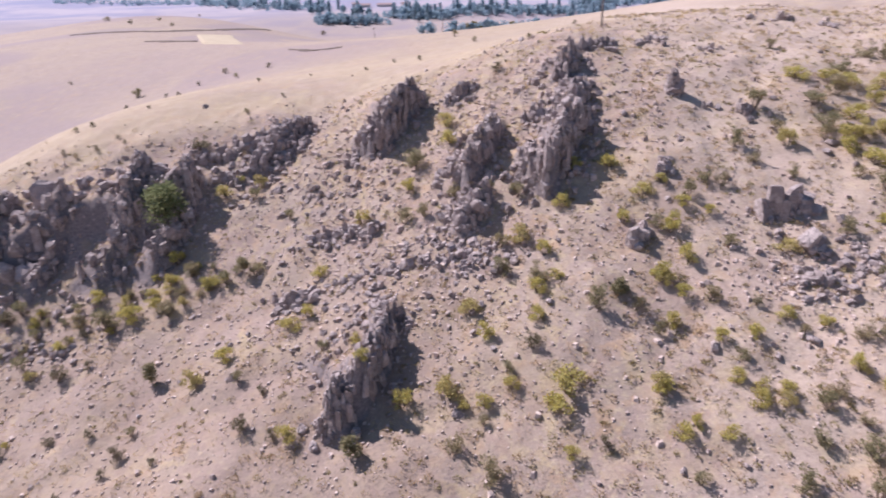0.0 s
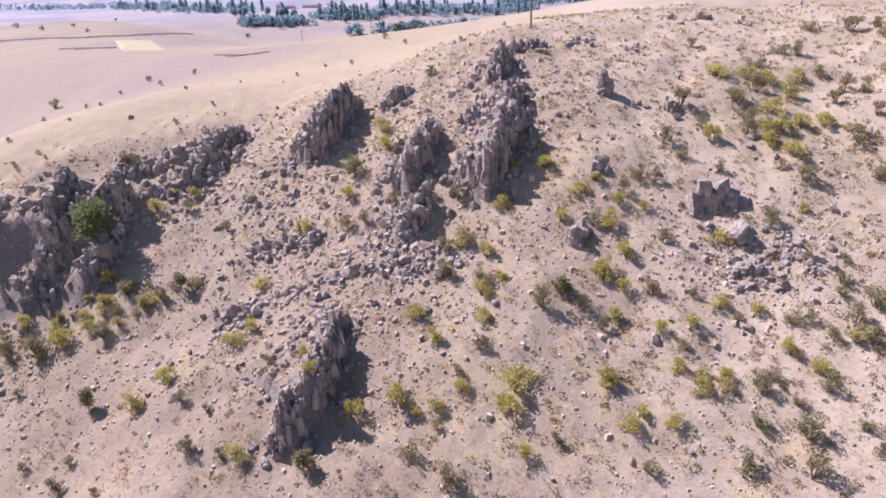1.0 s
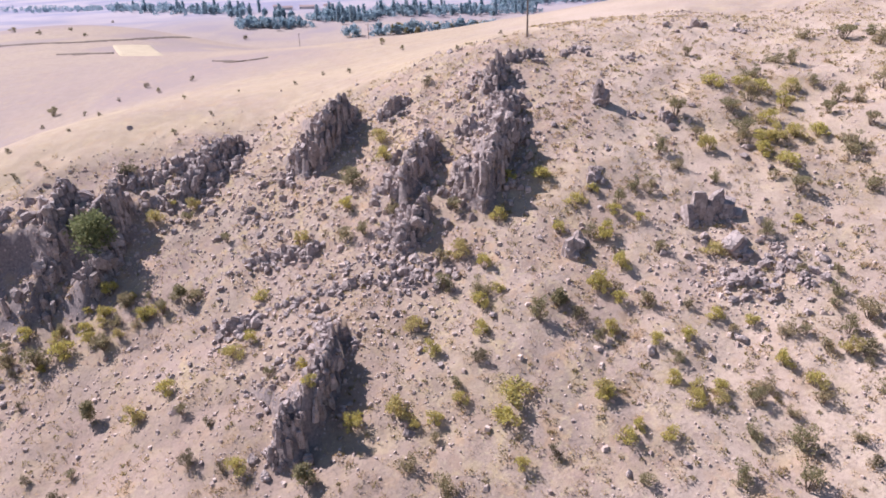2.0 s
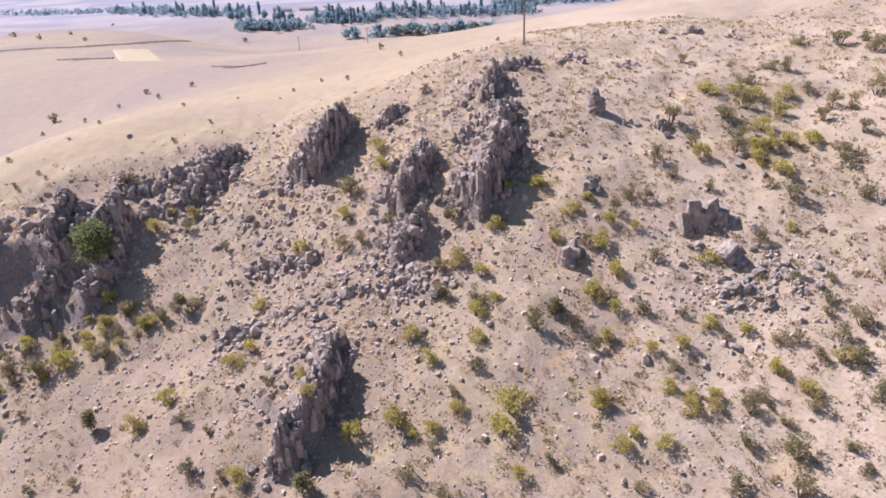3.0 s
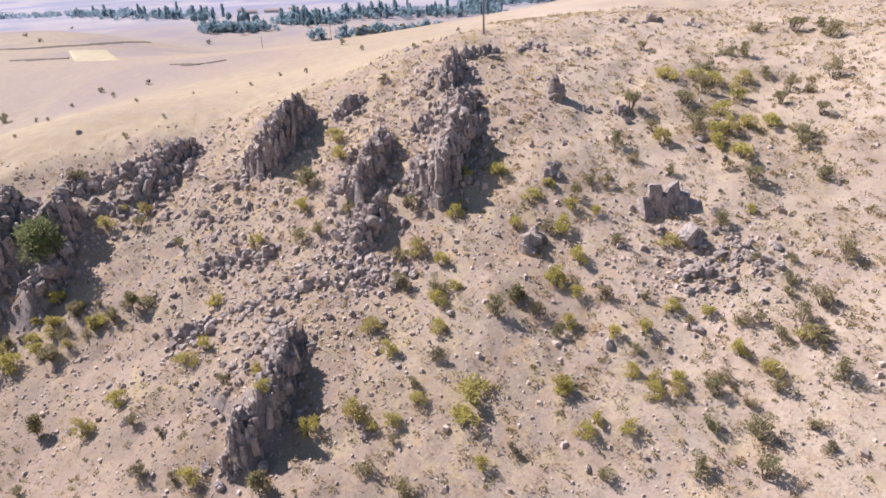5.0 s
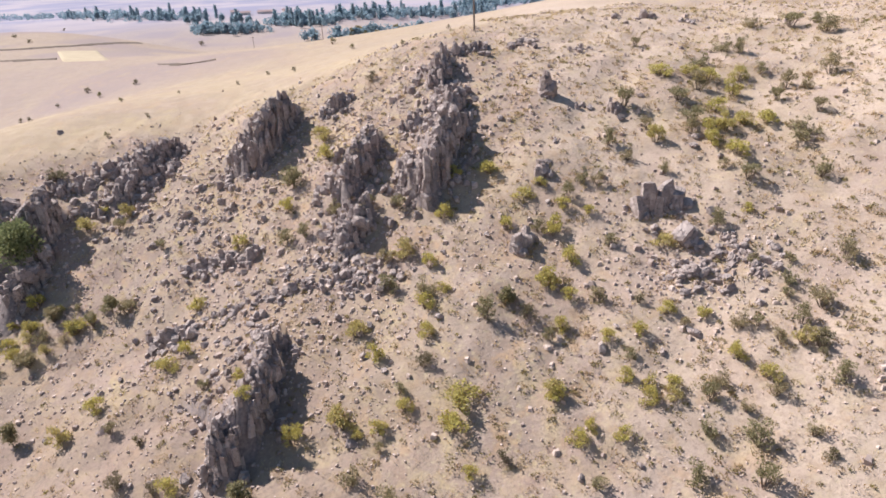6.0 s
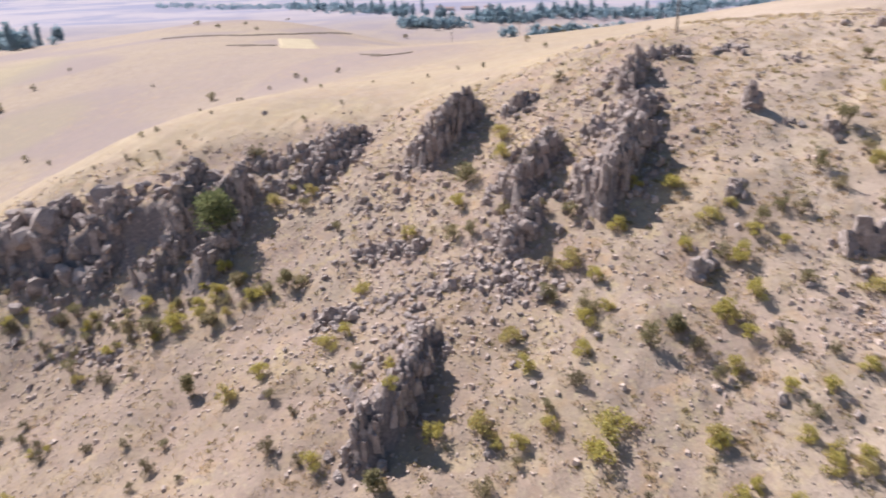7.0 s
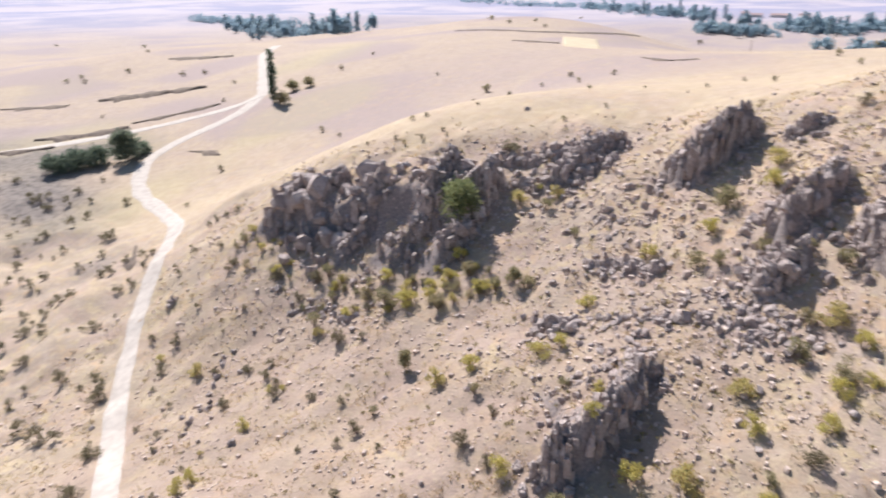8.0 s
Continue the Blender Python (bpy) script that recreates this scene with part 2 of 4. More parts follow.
    relief = nt.nodes.new("ShaderNodeMath")
    relief.operation = "ADD"
    nt.links.new(fine, relief.inputs[0])
    nt.links.new(mid, relief.inputs[1])
    bump(nt, bsdf, relief.outputs[0], 0.7, 0.13)
    return m


def rock_material():
    m, nt, bsdf = make("weathered_rock", 0.85)
    pos = place_of(nt)
    big, fine = noise_node(nt, 0.5, 5, pos), noise_node(nt, 3.5, 6, pos, 0.7)
    info = nt.nodes.new("ShaderNodeObjectInfo").outputs["Random"]
    a = mix(nt, info, (0.27, 0.215, 0.205), (0.48, 0.39, 0.365))
    c = mix(nt, steps(nt, big, 0.35, 0.7), a, (0.37, 0.3, 0.28))
    c = mix(nt, steps(nt, fine, 0.52, 0.72), c, (0.125, 0.097, 0.094))
    c = mix(nt, steps(nt, noise_node(nt, 1.1, 5, pos), 0.5, 0.64), c, (0.49, 0.405, 0.38))
    nt.links.new(c, bsdf.inputs["Base Color"])
    crack = nt.nodes.new("ShaderNodeTexVoronoi")
    crack.feature = "DISTANCE_TO_EDGE"
    crack.inputs["Scale"].default_value = 0.9
    sq = nt.nodes.new("ShaderNodeMapping")
    sq.inputs["Scale"].default_value = (1.6, 1.6, 0.5)
    warp = nt.nodes.new("ShaderNodeTexNoise")
    warp.inputs["Scale"].default_value, warp.inputs["Detail"].default_value = 0.8, 3.0
    nt.links.new(pos, warp.inputs["Vector"])
    bent = nt.nodes.new("ShaderNodeVectorMath")
    bent.operation = "MULTIPLY_ADD"
    nt.links.new(warp.outputs["Color"], bent.inputs[0])
    bent.inputs[1].default_value = (2.2, 2.2, 2.2)
    nt.links.new(pos, bent.inputs[2])
    nt.links.new(bent.outputs[0], sq.inputs["Vector"])
    nt.links.new(sq.outputs[0], crack.inputs["Vector"])
    add = nt.nodes.new("ShaderNodeMath")
    add.operation = "MULTIPLY_ADD"
    add.inputs[1].default_value = 0.45
    nt.links.new(steps(nt, crack.outputs["Distance"], 0.0, 0.1), add.inputs[0])
    nt.links.new(fine, add.inputs[2])
    bump(nt, bsdf, add.outputs[0], 0.85, 0.2)
    return m


def plain_material(name, a, b, scale=2.0, rough=0.9, relief=0.03):
    m, nt, bsdf = make(name, rough)
    pos = place_of(nt)
    f = noise_node(nt, scale, 5, pos)
    nt.links.new(mix(nt, steps(nt, f, 0.3, 0.7), a, b), bsdf.inputs["Base Color"])
    if relief:
        bump(nt, bsdf, f, 0.5, relief)
    return m


GROUND, ROCK = ground_material(), rock_material()
TRACK = plain_material("pale_track_dust", (0.38, 0.325, 0.292), (0.48, 0.415, 0.376), 0.7, 0.95, 0.05)

# ---- ground: one sheet, fine on the near hillside and coarser towards the horizon


def build_ground():
    xs, ys, z = LINES_X, LINES_Y, HEIGHTS
    gx, gy = np.meshgrid(xs, ys)
    nx, ny = len(xs), len(ys)
    verts = np.stack([gx, gy, z], -1).reshape(-1, 3)
    a = (np.arange(ny - 1)[:, None] * nx + np.arange(nx - 1)[None]).ravel()
    faces = np.stack([a, a + 1, a + nx + 1, a + nx], -1)
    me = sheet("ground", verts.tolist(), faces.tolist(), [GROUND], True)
    ridge_y = np.interp(gx, [p[0] for p in RIDGE], [p[1] for p in RIDGE])
    behind = smooth(-2, 3, gy - ridge_y + 2.0 * waves(gx, gy, 11, 8)) * (0.75 + 0.3 * waves(gx, gy, 60, 9)) * (1 - 0.7 * smooth(25, 60, gx))
    far = np.hypot(gx, gy)
    left = smooth(60, 75, -gx) * (1 - smooth(78, 92, gy)) * 0.12
    gzy, gzx = np.gradient(z, ys, xs)
    steep = np.hypot(gzx, gzy)
    marks = {
        "bare": smooth(0.95, 1.35, steep) * (1 - smooth(130, 200, far)),
        "straw": np.clip(np.maximum(behind * (1 - 0.55 * smooth(125, 240, far)), left) + np.exp(-((gx - 41) / 8) ** 2 - ((gy - 77) / 10) ** 2) * (0.6 + 0.5 * lumps(gx, gy, 3.5, 29)), 0, 1),
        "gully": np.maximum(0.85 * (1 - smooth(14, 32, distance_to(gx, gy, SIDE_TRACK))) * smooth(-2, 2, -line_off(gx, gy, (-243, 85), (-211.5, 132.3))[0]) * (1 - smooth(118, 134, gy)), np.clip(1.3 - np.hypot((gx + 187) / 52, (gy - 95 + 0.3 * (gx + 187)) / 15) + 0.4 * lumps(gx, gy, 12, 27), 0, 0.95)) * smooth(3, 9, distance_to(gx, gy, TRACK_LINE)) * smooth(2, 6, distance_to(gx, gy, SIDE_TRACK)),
        "plough": np.clip(0.3 * smooth(150, 260, far) + smooth(0.1, 0.5, waves(gx, gy, 110, 12)) * smooth(130, 200, far) * 0.8 + 0.6 * np.exp(-((gx + 98) / 42) ** 2 - ((gy - 172) / 48) ** 2), 0, 0.95),
        "green": smooth(0.15, 0.7, waves(gx, gy, 90, 14)) * smooth(100, 130, -gx) * (1 - smooth(300, 420, far)) * 0.2,
        "scrub": np.clip(0.05 + 0.5 * lumps(gx, gy, 26, 9), 0, 0.6) * smooth(48, 80, -gx) * (1 - smooth(84, 100, gy - 0.35 * (-gx - 60))) * (1 - smooth(240, 330, far)),
        # slope brightness balanced through colour: left darker, right paler
        "left_darker": np.clip((0.55 + 0.4 * lumps(gx, gy, 7, 21)) * smooth(-6, 14, -gx) * (1 - behind), 0, 0.55) * (1 - smooth(62, 80, gy)) * (1 - smooth(62, 82, -gx)),
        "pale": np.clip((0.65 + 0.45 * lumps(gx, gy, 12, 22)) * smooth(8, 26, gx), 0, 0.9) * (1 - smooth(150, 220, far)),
        # how much painted haze the ground takes, growing with range
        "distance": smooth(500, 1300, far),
        "near": (1 - 0.75 * behind) * (1 - 0.4 * smooth(8, 28, gx)) * (1 - smooth(160, 320, far)),
    }
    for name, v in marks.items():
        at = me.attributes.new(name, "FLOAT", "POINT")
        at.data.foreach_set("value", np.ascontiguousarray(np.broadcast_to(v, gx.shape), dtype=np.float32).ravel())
    return tagged(new("ground", me), "dry stony hillside with straw-coloured grass and pinkish bare earth", "ground", kind="structure")


def ribbon(name, line, half, lift, mat, label):
    """A track that lies on the ground along a line."""
    p = np.array(line, float)
    seg = np.r_[0, np.cumsum(np.hypot(*np.diff(p, axis=0).T))]
    s = np.arange(0, seg[-1], 1.2)
    def soft(v):
        v = np.interp(s, seg, v)
        k = np.hanning(23)[1:-1] / np.hanning(23).sum()
        return np.convolve(np.r_[[v[0]] * 10, v, [v[-1]] * 10], k, "valid")
    cx, cy = soft(p[:, 0]), soft(p[:, 1])
    tx, ty = np.gradient(cx), np.gradient(cy)
    n = np.hypot(tx, ty)
    verts, faces, across = [], [], (-1.25, -1, -0.55, 0, 0.55, 1, 1.25)
    for i in range(len(s)):
        w = float(np.interp(s[i], (60, 190), half)) * (1 + 0.16 * float(lumps(np.array(s[i]), 0.0, 6, 4)))
        for u in across:
            x, y = cx[i] - ty[i] / n[i] * u * w, cy[i] + tx[i] / n[i] * u * w
            rut = -0.06 if abs(u) == 0.55 else (-0.45 if abs(u) > 1.1 else 0.0)
            verts.append((x, y, ground_at(x, y) + lift + rut))
    k = len(across)
    for i in range(len(s) - 1):
        for j in range(k - 1):
            faces.append((i * k + j + 1, i * k + j, i * k + k + j, i * k + k + j + 1))
    return tagged(new(name, sheet(name, verts, faces, [mat], True)), label, "dirt track", kind="structure")


build_ground()
ribbon("road", TRACK_LINE, (1.3, 2.3), 0.1, TRACK, "pale dusty dirt track winding down the valley")
ribbon("road_branch", SIDE_TRACK, (2.0, 2.0), 0.14, TRACK, "pale dirt side track joining the main track")


# ---- rocks
def rock_mesh(kind, seed):
    """An angular block: a jointed prism with a broken top (column), an uneven plate (slab), or the hull of a few corners (boulder)."""
    rng = np.random.default_rng(seed)
    bm = bmesh.new()
    if kind == "column":
        sides = int(rng.integers(4, 7))
        turn = np.arange(sides) * 6.283 / sides + rng.uniform(-0.32, 0.32, sides)
        reach = 0.5 * rng.uniform(0.82, 1.12, sides)
        slant, way = rng.uniform(0.08, 0.34), rng.uniform(0, 6.283)
        peak = rng.uniform(0.45, 0.95)
        rings, ox, oy = [], 0.0, 0.0
        for h, r in ((-0.12, 1.05), (rng.uniform(0.28, 0.45), 1.0), (rng.uniform(0.6, 0.8), 0.55 + 0.42 * peak), (1.0, peak)):
            ox, oy = ox + rng.uniform(-0.05, 0.05), oy + rng.uniform(-0.05, 0.05)
            ring = []
            for a, k in zip(turn, reach):
                k = k * r * rng.uniform(0.93, 1.05)
                drop = slant * (1 - math.cos(a - way)) * 0.5 + rng.uniform(0, 0.07) if h > 0.5 else 0
                ring.append(bm.verts.new((k * math.cos(a) + ox, k * math.sin(a) * 0.85 + oy, h - drop * (1 if h == 1.0 else 0.6))))
            rings.append(ring)
        for low, high in zip(rings, rings[1:]):
            for i in range(sides):
                j = (i + 1) % sides
                bm.faces.new((low[i], low[j], high[j], high[i]))
        tip = bm.verts.new((ox + rng.uniform(-0.1, 0.1), oy + rng.uniform(-0.1, 0.1), 1.0 - slant * 0.4))
        for i in range(sides):
            bm.faces.new((rings[-1][i], rings[-1][(i + 1) % sides], tip))
        bm.faces.new(rings[0][::-1])
        bmesh.ops.triangulate(bm, faces=bm.faces[:])
    else:
        flat = 0.46 if kind == "boulder" else 0.2
        for _ in range(17):
            d = Vector(rng.normal(0, 1, 3)).normalized()
            big = max(abs(d.x), abs(d.y), abs(d.z)) ** 0.75
            bm.verts.new((0.56 * d.x / big, 0.47 * d.y / big, flat * (0.7 + d.z / big)))
        bmesh.ops.convex_hull(bm, input=bm.verts)
        bmesh.ops.delete(bm, geom=[v for v in bm.verts if not v.link_faces], context="VERTS")
        bmesh.ops.subdivide_edges(bm, edges=bm.edges[:], cuts=1, use_grid_fill=True)
        for v in bm.verts:
            p = v.co * 2.6 + Vector((seed * 3.1, 0, 0))
            v.co += noise.noise_vector(p * 0.6) * 0.05 + noise.noise_vector(p * 2.2) * 0.035
    me = bpy.data.meshes.new("rock")
    bm.to_mesh(me)
    bm.free()
    me.materials.append(ROCK)
    return me


ROCKS = {k: [rock_mesh(k, 17 * i + len(k)) for i in range(16)] for k in ("column", "boulder", "slab")}


def add_rock(parent, rng, kind, x, y, w, h, sink=0.0, lean=(0.0, 0.0), z=None):
    ob = new("rock", ROCKS[kind][rng.integers(16)])
    tall = {"column": 1.0, "boulder": 0.72, "slab": 0.5}[kind]
    ob.location = (x, y, (ground_at(x, y) if z is None else z) - sink)
    ob.rotation_euler = (lean[0] + rng.normal(0, 0.07), lean[1] + rng.normal(0, 0.07), rng.uniform(0, 6.283))
    ob.scale = (w * rng.uniform(0.85, 1.2), w * rng.uniform(0.85, 1.2), h / tall)
    base = parent.location
    ob.location = Vector(ob.location) - base
    ob.parent = parent
    return ob


def outcrop(label, spine, n, wide, seed, kinds=("column", "column", "boulder", "slab"), lean=(0.0, 0.0), size=(0.9, 1.9), skirt=0.5):
    """A crag of n rocks: columns along a spine of (x, y, height), lower towards its edges, with fallen blocks round its foot."""
    rng = np.random.default_rng(seed)
    p = np.array(spine, float)
    mid = p.mean(0)
    top = tagged(new("rock_outcrop"), label, "rock outcrop")
    top.location = (mid[0], mid[1], ground_at(mid[0], mid[1]))
    seg = np.r_[0, np.cumsum(np.hypot(*np.diff(p[:, :2], axis=0).T))]
    for i in range(n):
        s = rng.uniform(0, seg[-1])
        x, y, h = (np.interp(s, seg, p[:, c]) for c in range(3))
        a, u = rng.uniform(0, 6.283), abs(rng.normal(0, 0.5))
        u = min(u, 1.3)
        x, y = x + math.cos(a) * u * wide, y + math.sin(a) * u * wide
        hh = h * max(0.2, (1 - 0.6 * u)) * rng.uniform(0.5, 0.95) * (1 + 0.3 * float(waves(x, y, 2.4, seed)))
        w = rng.uniform(*size) * (0.5 + 0.4 * min(1.0, hh / 3.0))
        kind = kinds[rng.integers(len(kinds))]
        if kind != "column":
            hh = min(hh, 1.1 * w)
        add_rock(top, rng, kind, x, y, w, hh, 0.15, lean)
    for i in range(int(n * skirt)):
        s = rng.uniform(0, seg[-1])
        x, y = (np.interp(s, seg, p[:, c]) for c in range(2))
        a, u = rng.uniform(0, 6.283), rng.uniform(0.8, 2.0)
        w = rng.uniform(0.3, 0.9)
        add_rock(top, rng, "boulder", x + math.cos(a) * u * wide, y + math.sin(a) * u * wide - 0.4 * wide, w, w * rng.uniform(0.5, 0.9), 0.08)
    return top


def cliff(label, foot, brow, n, rows, seed):
    """A craggy face between a foot line and a brow line: big blocks and jointed columns crowd the buttresses, and leave the recesses bare."""
    rng = np.random.default_rng(seed)
    f, b = np.array(foot, float), np.array(brow, float)
    mid = (f.mean(0) + b.mean(0)) / 2
    top = tagged(new("rock_outcrop"), label, "cliff")
    top.location = (mid[0], mid[1], ground_at(mid[0], mid[1]))
    t = np.linspace(0, 1, len(f))
    for j in range(rows):
        for i in range(n):
            s, v = (i + rng.uniform(0, 1)) / n, (j + rng.uniform(-0.5, 0.5)) / (rows - 1)
            fx, fy, bx, by = np.interp(s, t, f[:, 0]), np.interp(s, t, f[:, 1]), np.interp(s, t, b[:, 0]), np.interp(s, t, b[:, 1])
            v = v + 0.1 * math.sin(s * 23) + 0.07 * math.sin(s * 57 + 1)
            x, y = fx + (bx - fx) * v, fy + (by - fy) * v
            rib = float(lumps(np.array(x - 0.5 * y), np.array(0.35 * y), 5.5, 61, 2))
            if 0.1 < v < 0.85 and rib < -0.85:
                continue
            big = min(2.9, max(0.5, (1.1 + 0.6 * rib) * math.exp(rng.normal(0, 0.45))))
            big *= 0.6 if v > 0.85 or v < 0.1 else 1
            if v > 0.8 and x < -48 and rng.random() < 0.4:
                continue
            if rng.random() < 0.45:
                high = big * rng.uniform(0.9, 2.0) * float(np.interp(v, (0.4, 0.75, 1.0), (1.0, 0.6, 0.5)))
                add_rock(top, rng, "column", x, y, 0.8 * big, high, 0.25 * big)
            else:
                add_rock(top, rng, "boulder", x, y, 1.15 * big, big * rng.uniform(0.7, 1.25), 0.25 * big)
    return top


def wall(label, line, n, heights, seed, name="rock_outcrop", wide=(0.5, 1.25), depth=1.4):
    """Jointed columns set along a step of the ground: a jagged rim on its upper side, and its steep face."""
    rng = np.random.default_rng(seed)
    p = np.array(line, float)
    mid = p.mean(0)
    top = tagged(new(name), label, "rock outcrop")
    top.location = (mid[0], mid[1], ground_at(mid[0], mid[1]))
    seg = np.r_[0, np.cumsum(np.hypot(*np.diff(p, axis=0).T))]
    def spot(k, u):
        """A point at the share k of the line, u metres to its upper side."""
        i = min(int(np.searchsorted(seg, k * seg[-1], "right")) - 1, len(p) - 2)
        q = p[i] + (p[i + 1] - p[i]) * (k * seg[-1] - seg[i]) / (seg[i + 1] - seg[i])
        t = (p[i + 1] - p[i]) / np.hypot(*(p[i + 1] - p[i]))
        return q[0] - t[1] * u, q[1] + t[0] * u

    def high(k):
        return float(np.interp(k, np.linspace(0, 1, len(heights)), heights))

    for i in range(n):
        k = (i + rng.uniform(0, 1)) / n
        u = 0.2 + 1.5 * rng.random() ** 1.5
        x, y = spot(k, u)
        h = high(k) * (0.8 + 0.6 * float(waves(k * seg[-1], seed, 2.4, seed))) * rng.uniform(0.5, 1.0) * (1.2 - 0.3 * u)
        add_rock(top, rng, "column" if rng.random() < 0.85 else "boulder", x, y, rng.uniform(*wide) * 0.85, max(0.5, h) + 0.4, 0.4)
    for i in range(int(seg[-1] / 0.62)):
        k = min(0.999, (i + rng.uniform(0, 1)) / int(seg[-1] / 0.62))
        x, y = spot(k, rng.uniform(-0.3, 0.35))
        foot = ground_at(*spot(k, -1.5))
        rise = max(0.8, ground_at(*spot(k, 0.9)) - foot)
        for low in (0.0, 0.34, 0.66):
            add_rock(top, rng, "column" if rng.random() < 0.75 else "boulder", x + rng.normal(0, 0.3), y + rng.normal(0, 0.22), rng.uniform(0.55, 1.25),
                     rise * rng.uniform(0.26, 0.46) + 0.25, 0.25, z=foot + rise * (low + rng.uniform(-0.08, 0.04)))
    for i in range(int(n * 1.1)):
        k = rng.uniform(0, 1)
        x, y = spot(k, rng.uniform(0.9, 1 + 2.2 * depth) if rng.random() < 0.75 else -rng.uniform(1.0, 2.6))
        w = rng.uniform(0.3, 0.95)
        add_rock(top, rng, "boulder" if rng.random() < 0.6 else "column", x, y, w, w * rng.uniform(0.5, 1.2), 0.1)
    return top


cliff("dark shaded rock cliff with broken buttresses below a grassy brow",
      [(-76.5, 76), (-67, 73.4), (-55, 73), (-47, 73.8), (-42, 75.2), (-39.5, 78.5)], [(-79, 86), (-71, 85), (-60, 87), (-50, 89), (-44, 90.5), (-40, 90.5)], 44, 8, 11)
for i, ribs in enumerate(((0.4, 0.7, 0.4), (0.4, 0.8, 0.5), (0.5, 0.9, 0.5), (0.5, 0.8, 0.4))):
    wall("dark buttress of the shaded cliff", LEDGES[7 + i][0], 34, ribs, 160 + i, wide=(0.6, 1.5), depth=1.4)
outcrop("long ridge of broken grey crags running up the brow", [(-43, 91, 2.0), (-37, 92, 2.6), (-31, 93, 3.0), (-26.5, 96, 2.6)], 110, 2.2, 21)
wall("rough crag with a shaded step on the ridge", LEDGES[6][0], 56, (1.0, 1.8, 1.6, 1.0), 122, depth=2.0)
outcrop("scattered crags and blocks below the ridge", [(-37, 88, 1.8), (-31, 88, 2.2), (-27.5, 92, 2.2)], 80, 2.8, 22, size=(0.7, 1.7))
wall("cluster of upright grey rock spires in half shade", LEDGES[1][0], 80, (0.8, 1.1, 1.2, 1.2, 1.0, 0.8), 23, depth=1.8)
outcrop("group of pale upright columns", [(-18.6, 87.6, 1.6), (-16.8, 86.6, 2.2), (-14.8, 87.0, 2.4)], 34, 0.9, 123, ("column", "column", "boulder"), size=(0.6, 1.3))
outcrop("low broken crag beside the spires", [(-7, 91, 2.4), (-3, 93, 2.0)], 30, 1.3, 24)
wall("pale leaning spire on the brow", LEDGES[5][0], 34, (0.9, 1.3, 1.1, 0.8), 25)
outcrop("pale block with a dark cleft above the tower", [(3.0, 82.6, 2.0), (4.4, 82.4, 2.6), (6.0, 82.2, 2.0)], 22, 0.8, 126, size=(0.8, 1.6))
outcrop("jagged blocks along the brow", [(10, 93, 2.4), (12, 95.5, 2.2), (15.5, 96, 2.4)], 34, 0.9, 125)
outcrop("small blocks on the brow", [(18.5, 96, 1.4), (22, 97.5, 1.1)], 16, 0.9, 26)
wall("tall massive rock tower with steep ribs", LEDGES[3][0], 110, (0.5, 0.8, 1.0, 0.9, 0.8, 0.6), 27, wide=(0.5, 1.3), depth=2.0)
outcrop("pale ribbed flank of the rock tower", [(2.4, 73, 1.4), (2.8, 75.0, 1.5), (4.0, 77, 1.3)], 46, 0.9, 127, ("column", "column", "boulder"), size=(0.5, 1.2))
wall("dark step of rock between the tower and the brow", LEDGES[11][0], 40, (0.5, 0.8, 0.9, 0.6), 128, depth=1.2)
outcrop("rough crag above the tower", [(5.5, 80, 1.0), (7.0, 83, 1.2), (8.5, 87, 1.4)], 60, 1.8, 28, size=(0.6, 1.3))
wall("steep grey crag with a shaded face", LEDGES[2][0], 64, (0.4, 0.5, 0.6, 0.7, 0.7, 0.5), 29, depth=1.8)
wall("broken knoll of dark rock", LEDGES[4][0], 50, (0.6, 0.9, 0.6), 30, depth=2.2)
outcrop("loose blocks on the dark knoll", [(-6, 71.5, 1.3), (-2.5, 70.5, 1.6)], 40, 1.6, 130, ("boulder", "column"), size=(0.6, 1.3))
outcrop("single upright boulder on the slope", [(20.0, 82.6, 2.4), (20.5, 82.5, 3.2), (20.8, 82.4, 2.2)], 7, 0.4, 31, ("column", "column", "boulder"), size=(1.4, 2.2), skirt=1.2)
outcrop("small pale rocks on the slope", [(27.2, 79.7, 2.2), (28.4, 79.6, 1.6)], 9, 0.7, 32)
great_boulder = outcrop("large grey boulder with a split top", [(25.4, 64.2, 0.9), (27.6, 64.4, 0.9), (29.6, 64.2, 0.8)], 8, 1.2, 33, ("boulder",), size=(0.7, 1.3), skirt=1.6)
for x, y, w, h in ((25.8, 64.8, 2.2, 2.4), (26.9, 65.2, 2.3, 3.5), (28.3, 65.2, 2.4, 3.0), (29.6, 65.0, 2.2, 2.0), (27.6, 64.6, 1.8, 2.2), (30.4, 64.6, 1.4, 1.1)):
    add_rock(great_boulder, np.random.default_rng(int(100 * x)), "column" if h > 1.9 else "boulder", x, y, w, h, 0.4)
outcrop("sloping slab of pale rock", [(28.6, 60.8, 1.8), (30.2, 60.2, 2.0)], 7, 0.6, 34, ("boulder", "boulder", "slab"), size=(1.6, 2.8))
outcrop("heap of broken pale boulders", [(26.8, 57, 1.6), (28.4, 57.2, 2.0), (30.4, 57.6, 1.3)], 26, 1.2, 35, ("boulder", "boulder", "slab"), size=(0.8, 1.8), skirt=1.4)
outcrop("scatter of dark angular rocks", [(32, 61, 1.0), (34, 58, 1.2), (33.5, 55, 0.7)], 44, 1.6, 36, ("boulder",), size=(0.5, 1.2))
outcrop("narrow leaning crag on bare ground", [(13.2, 62.3, 3.0), (13.9, 63, 3.4), (14.8, 64.2, 2.0)], 16, 0.6, 37)
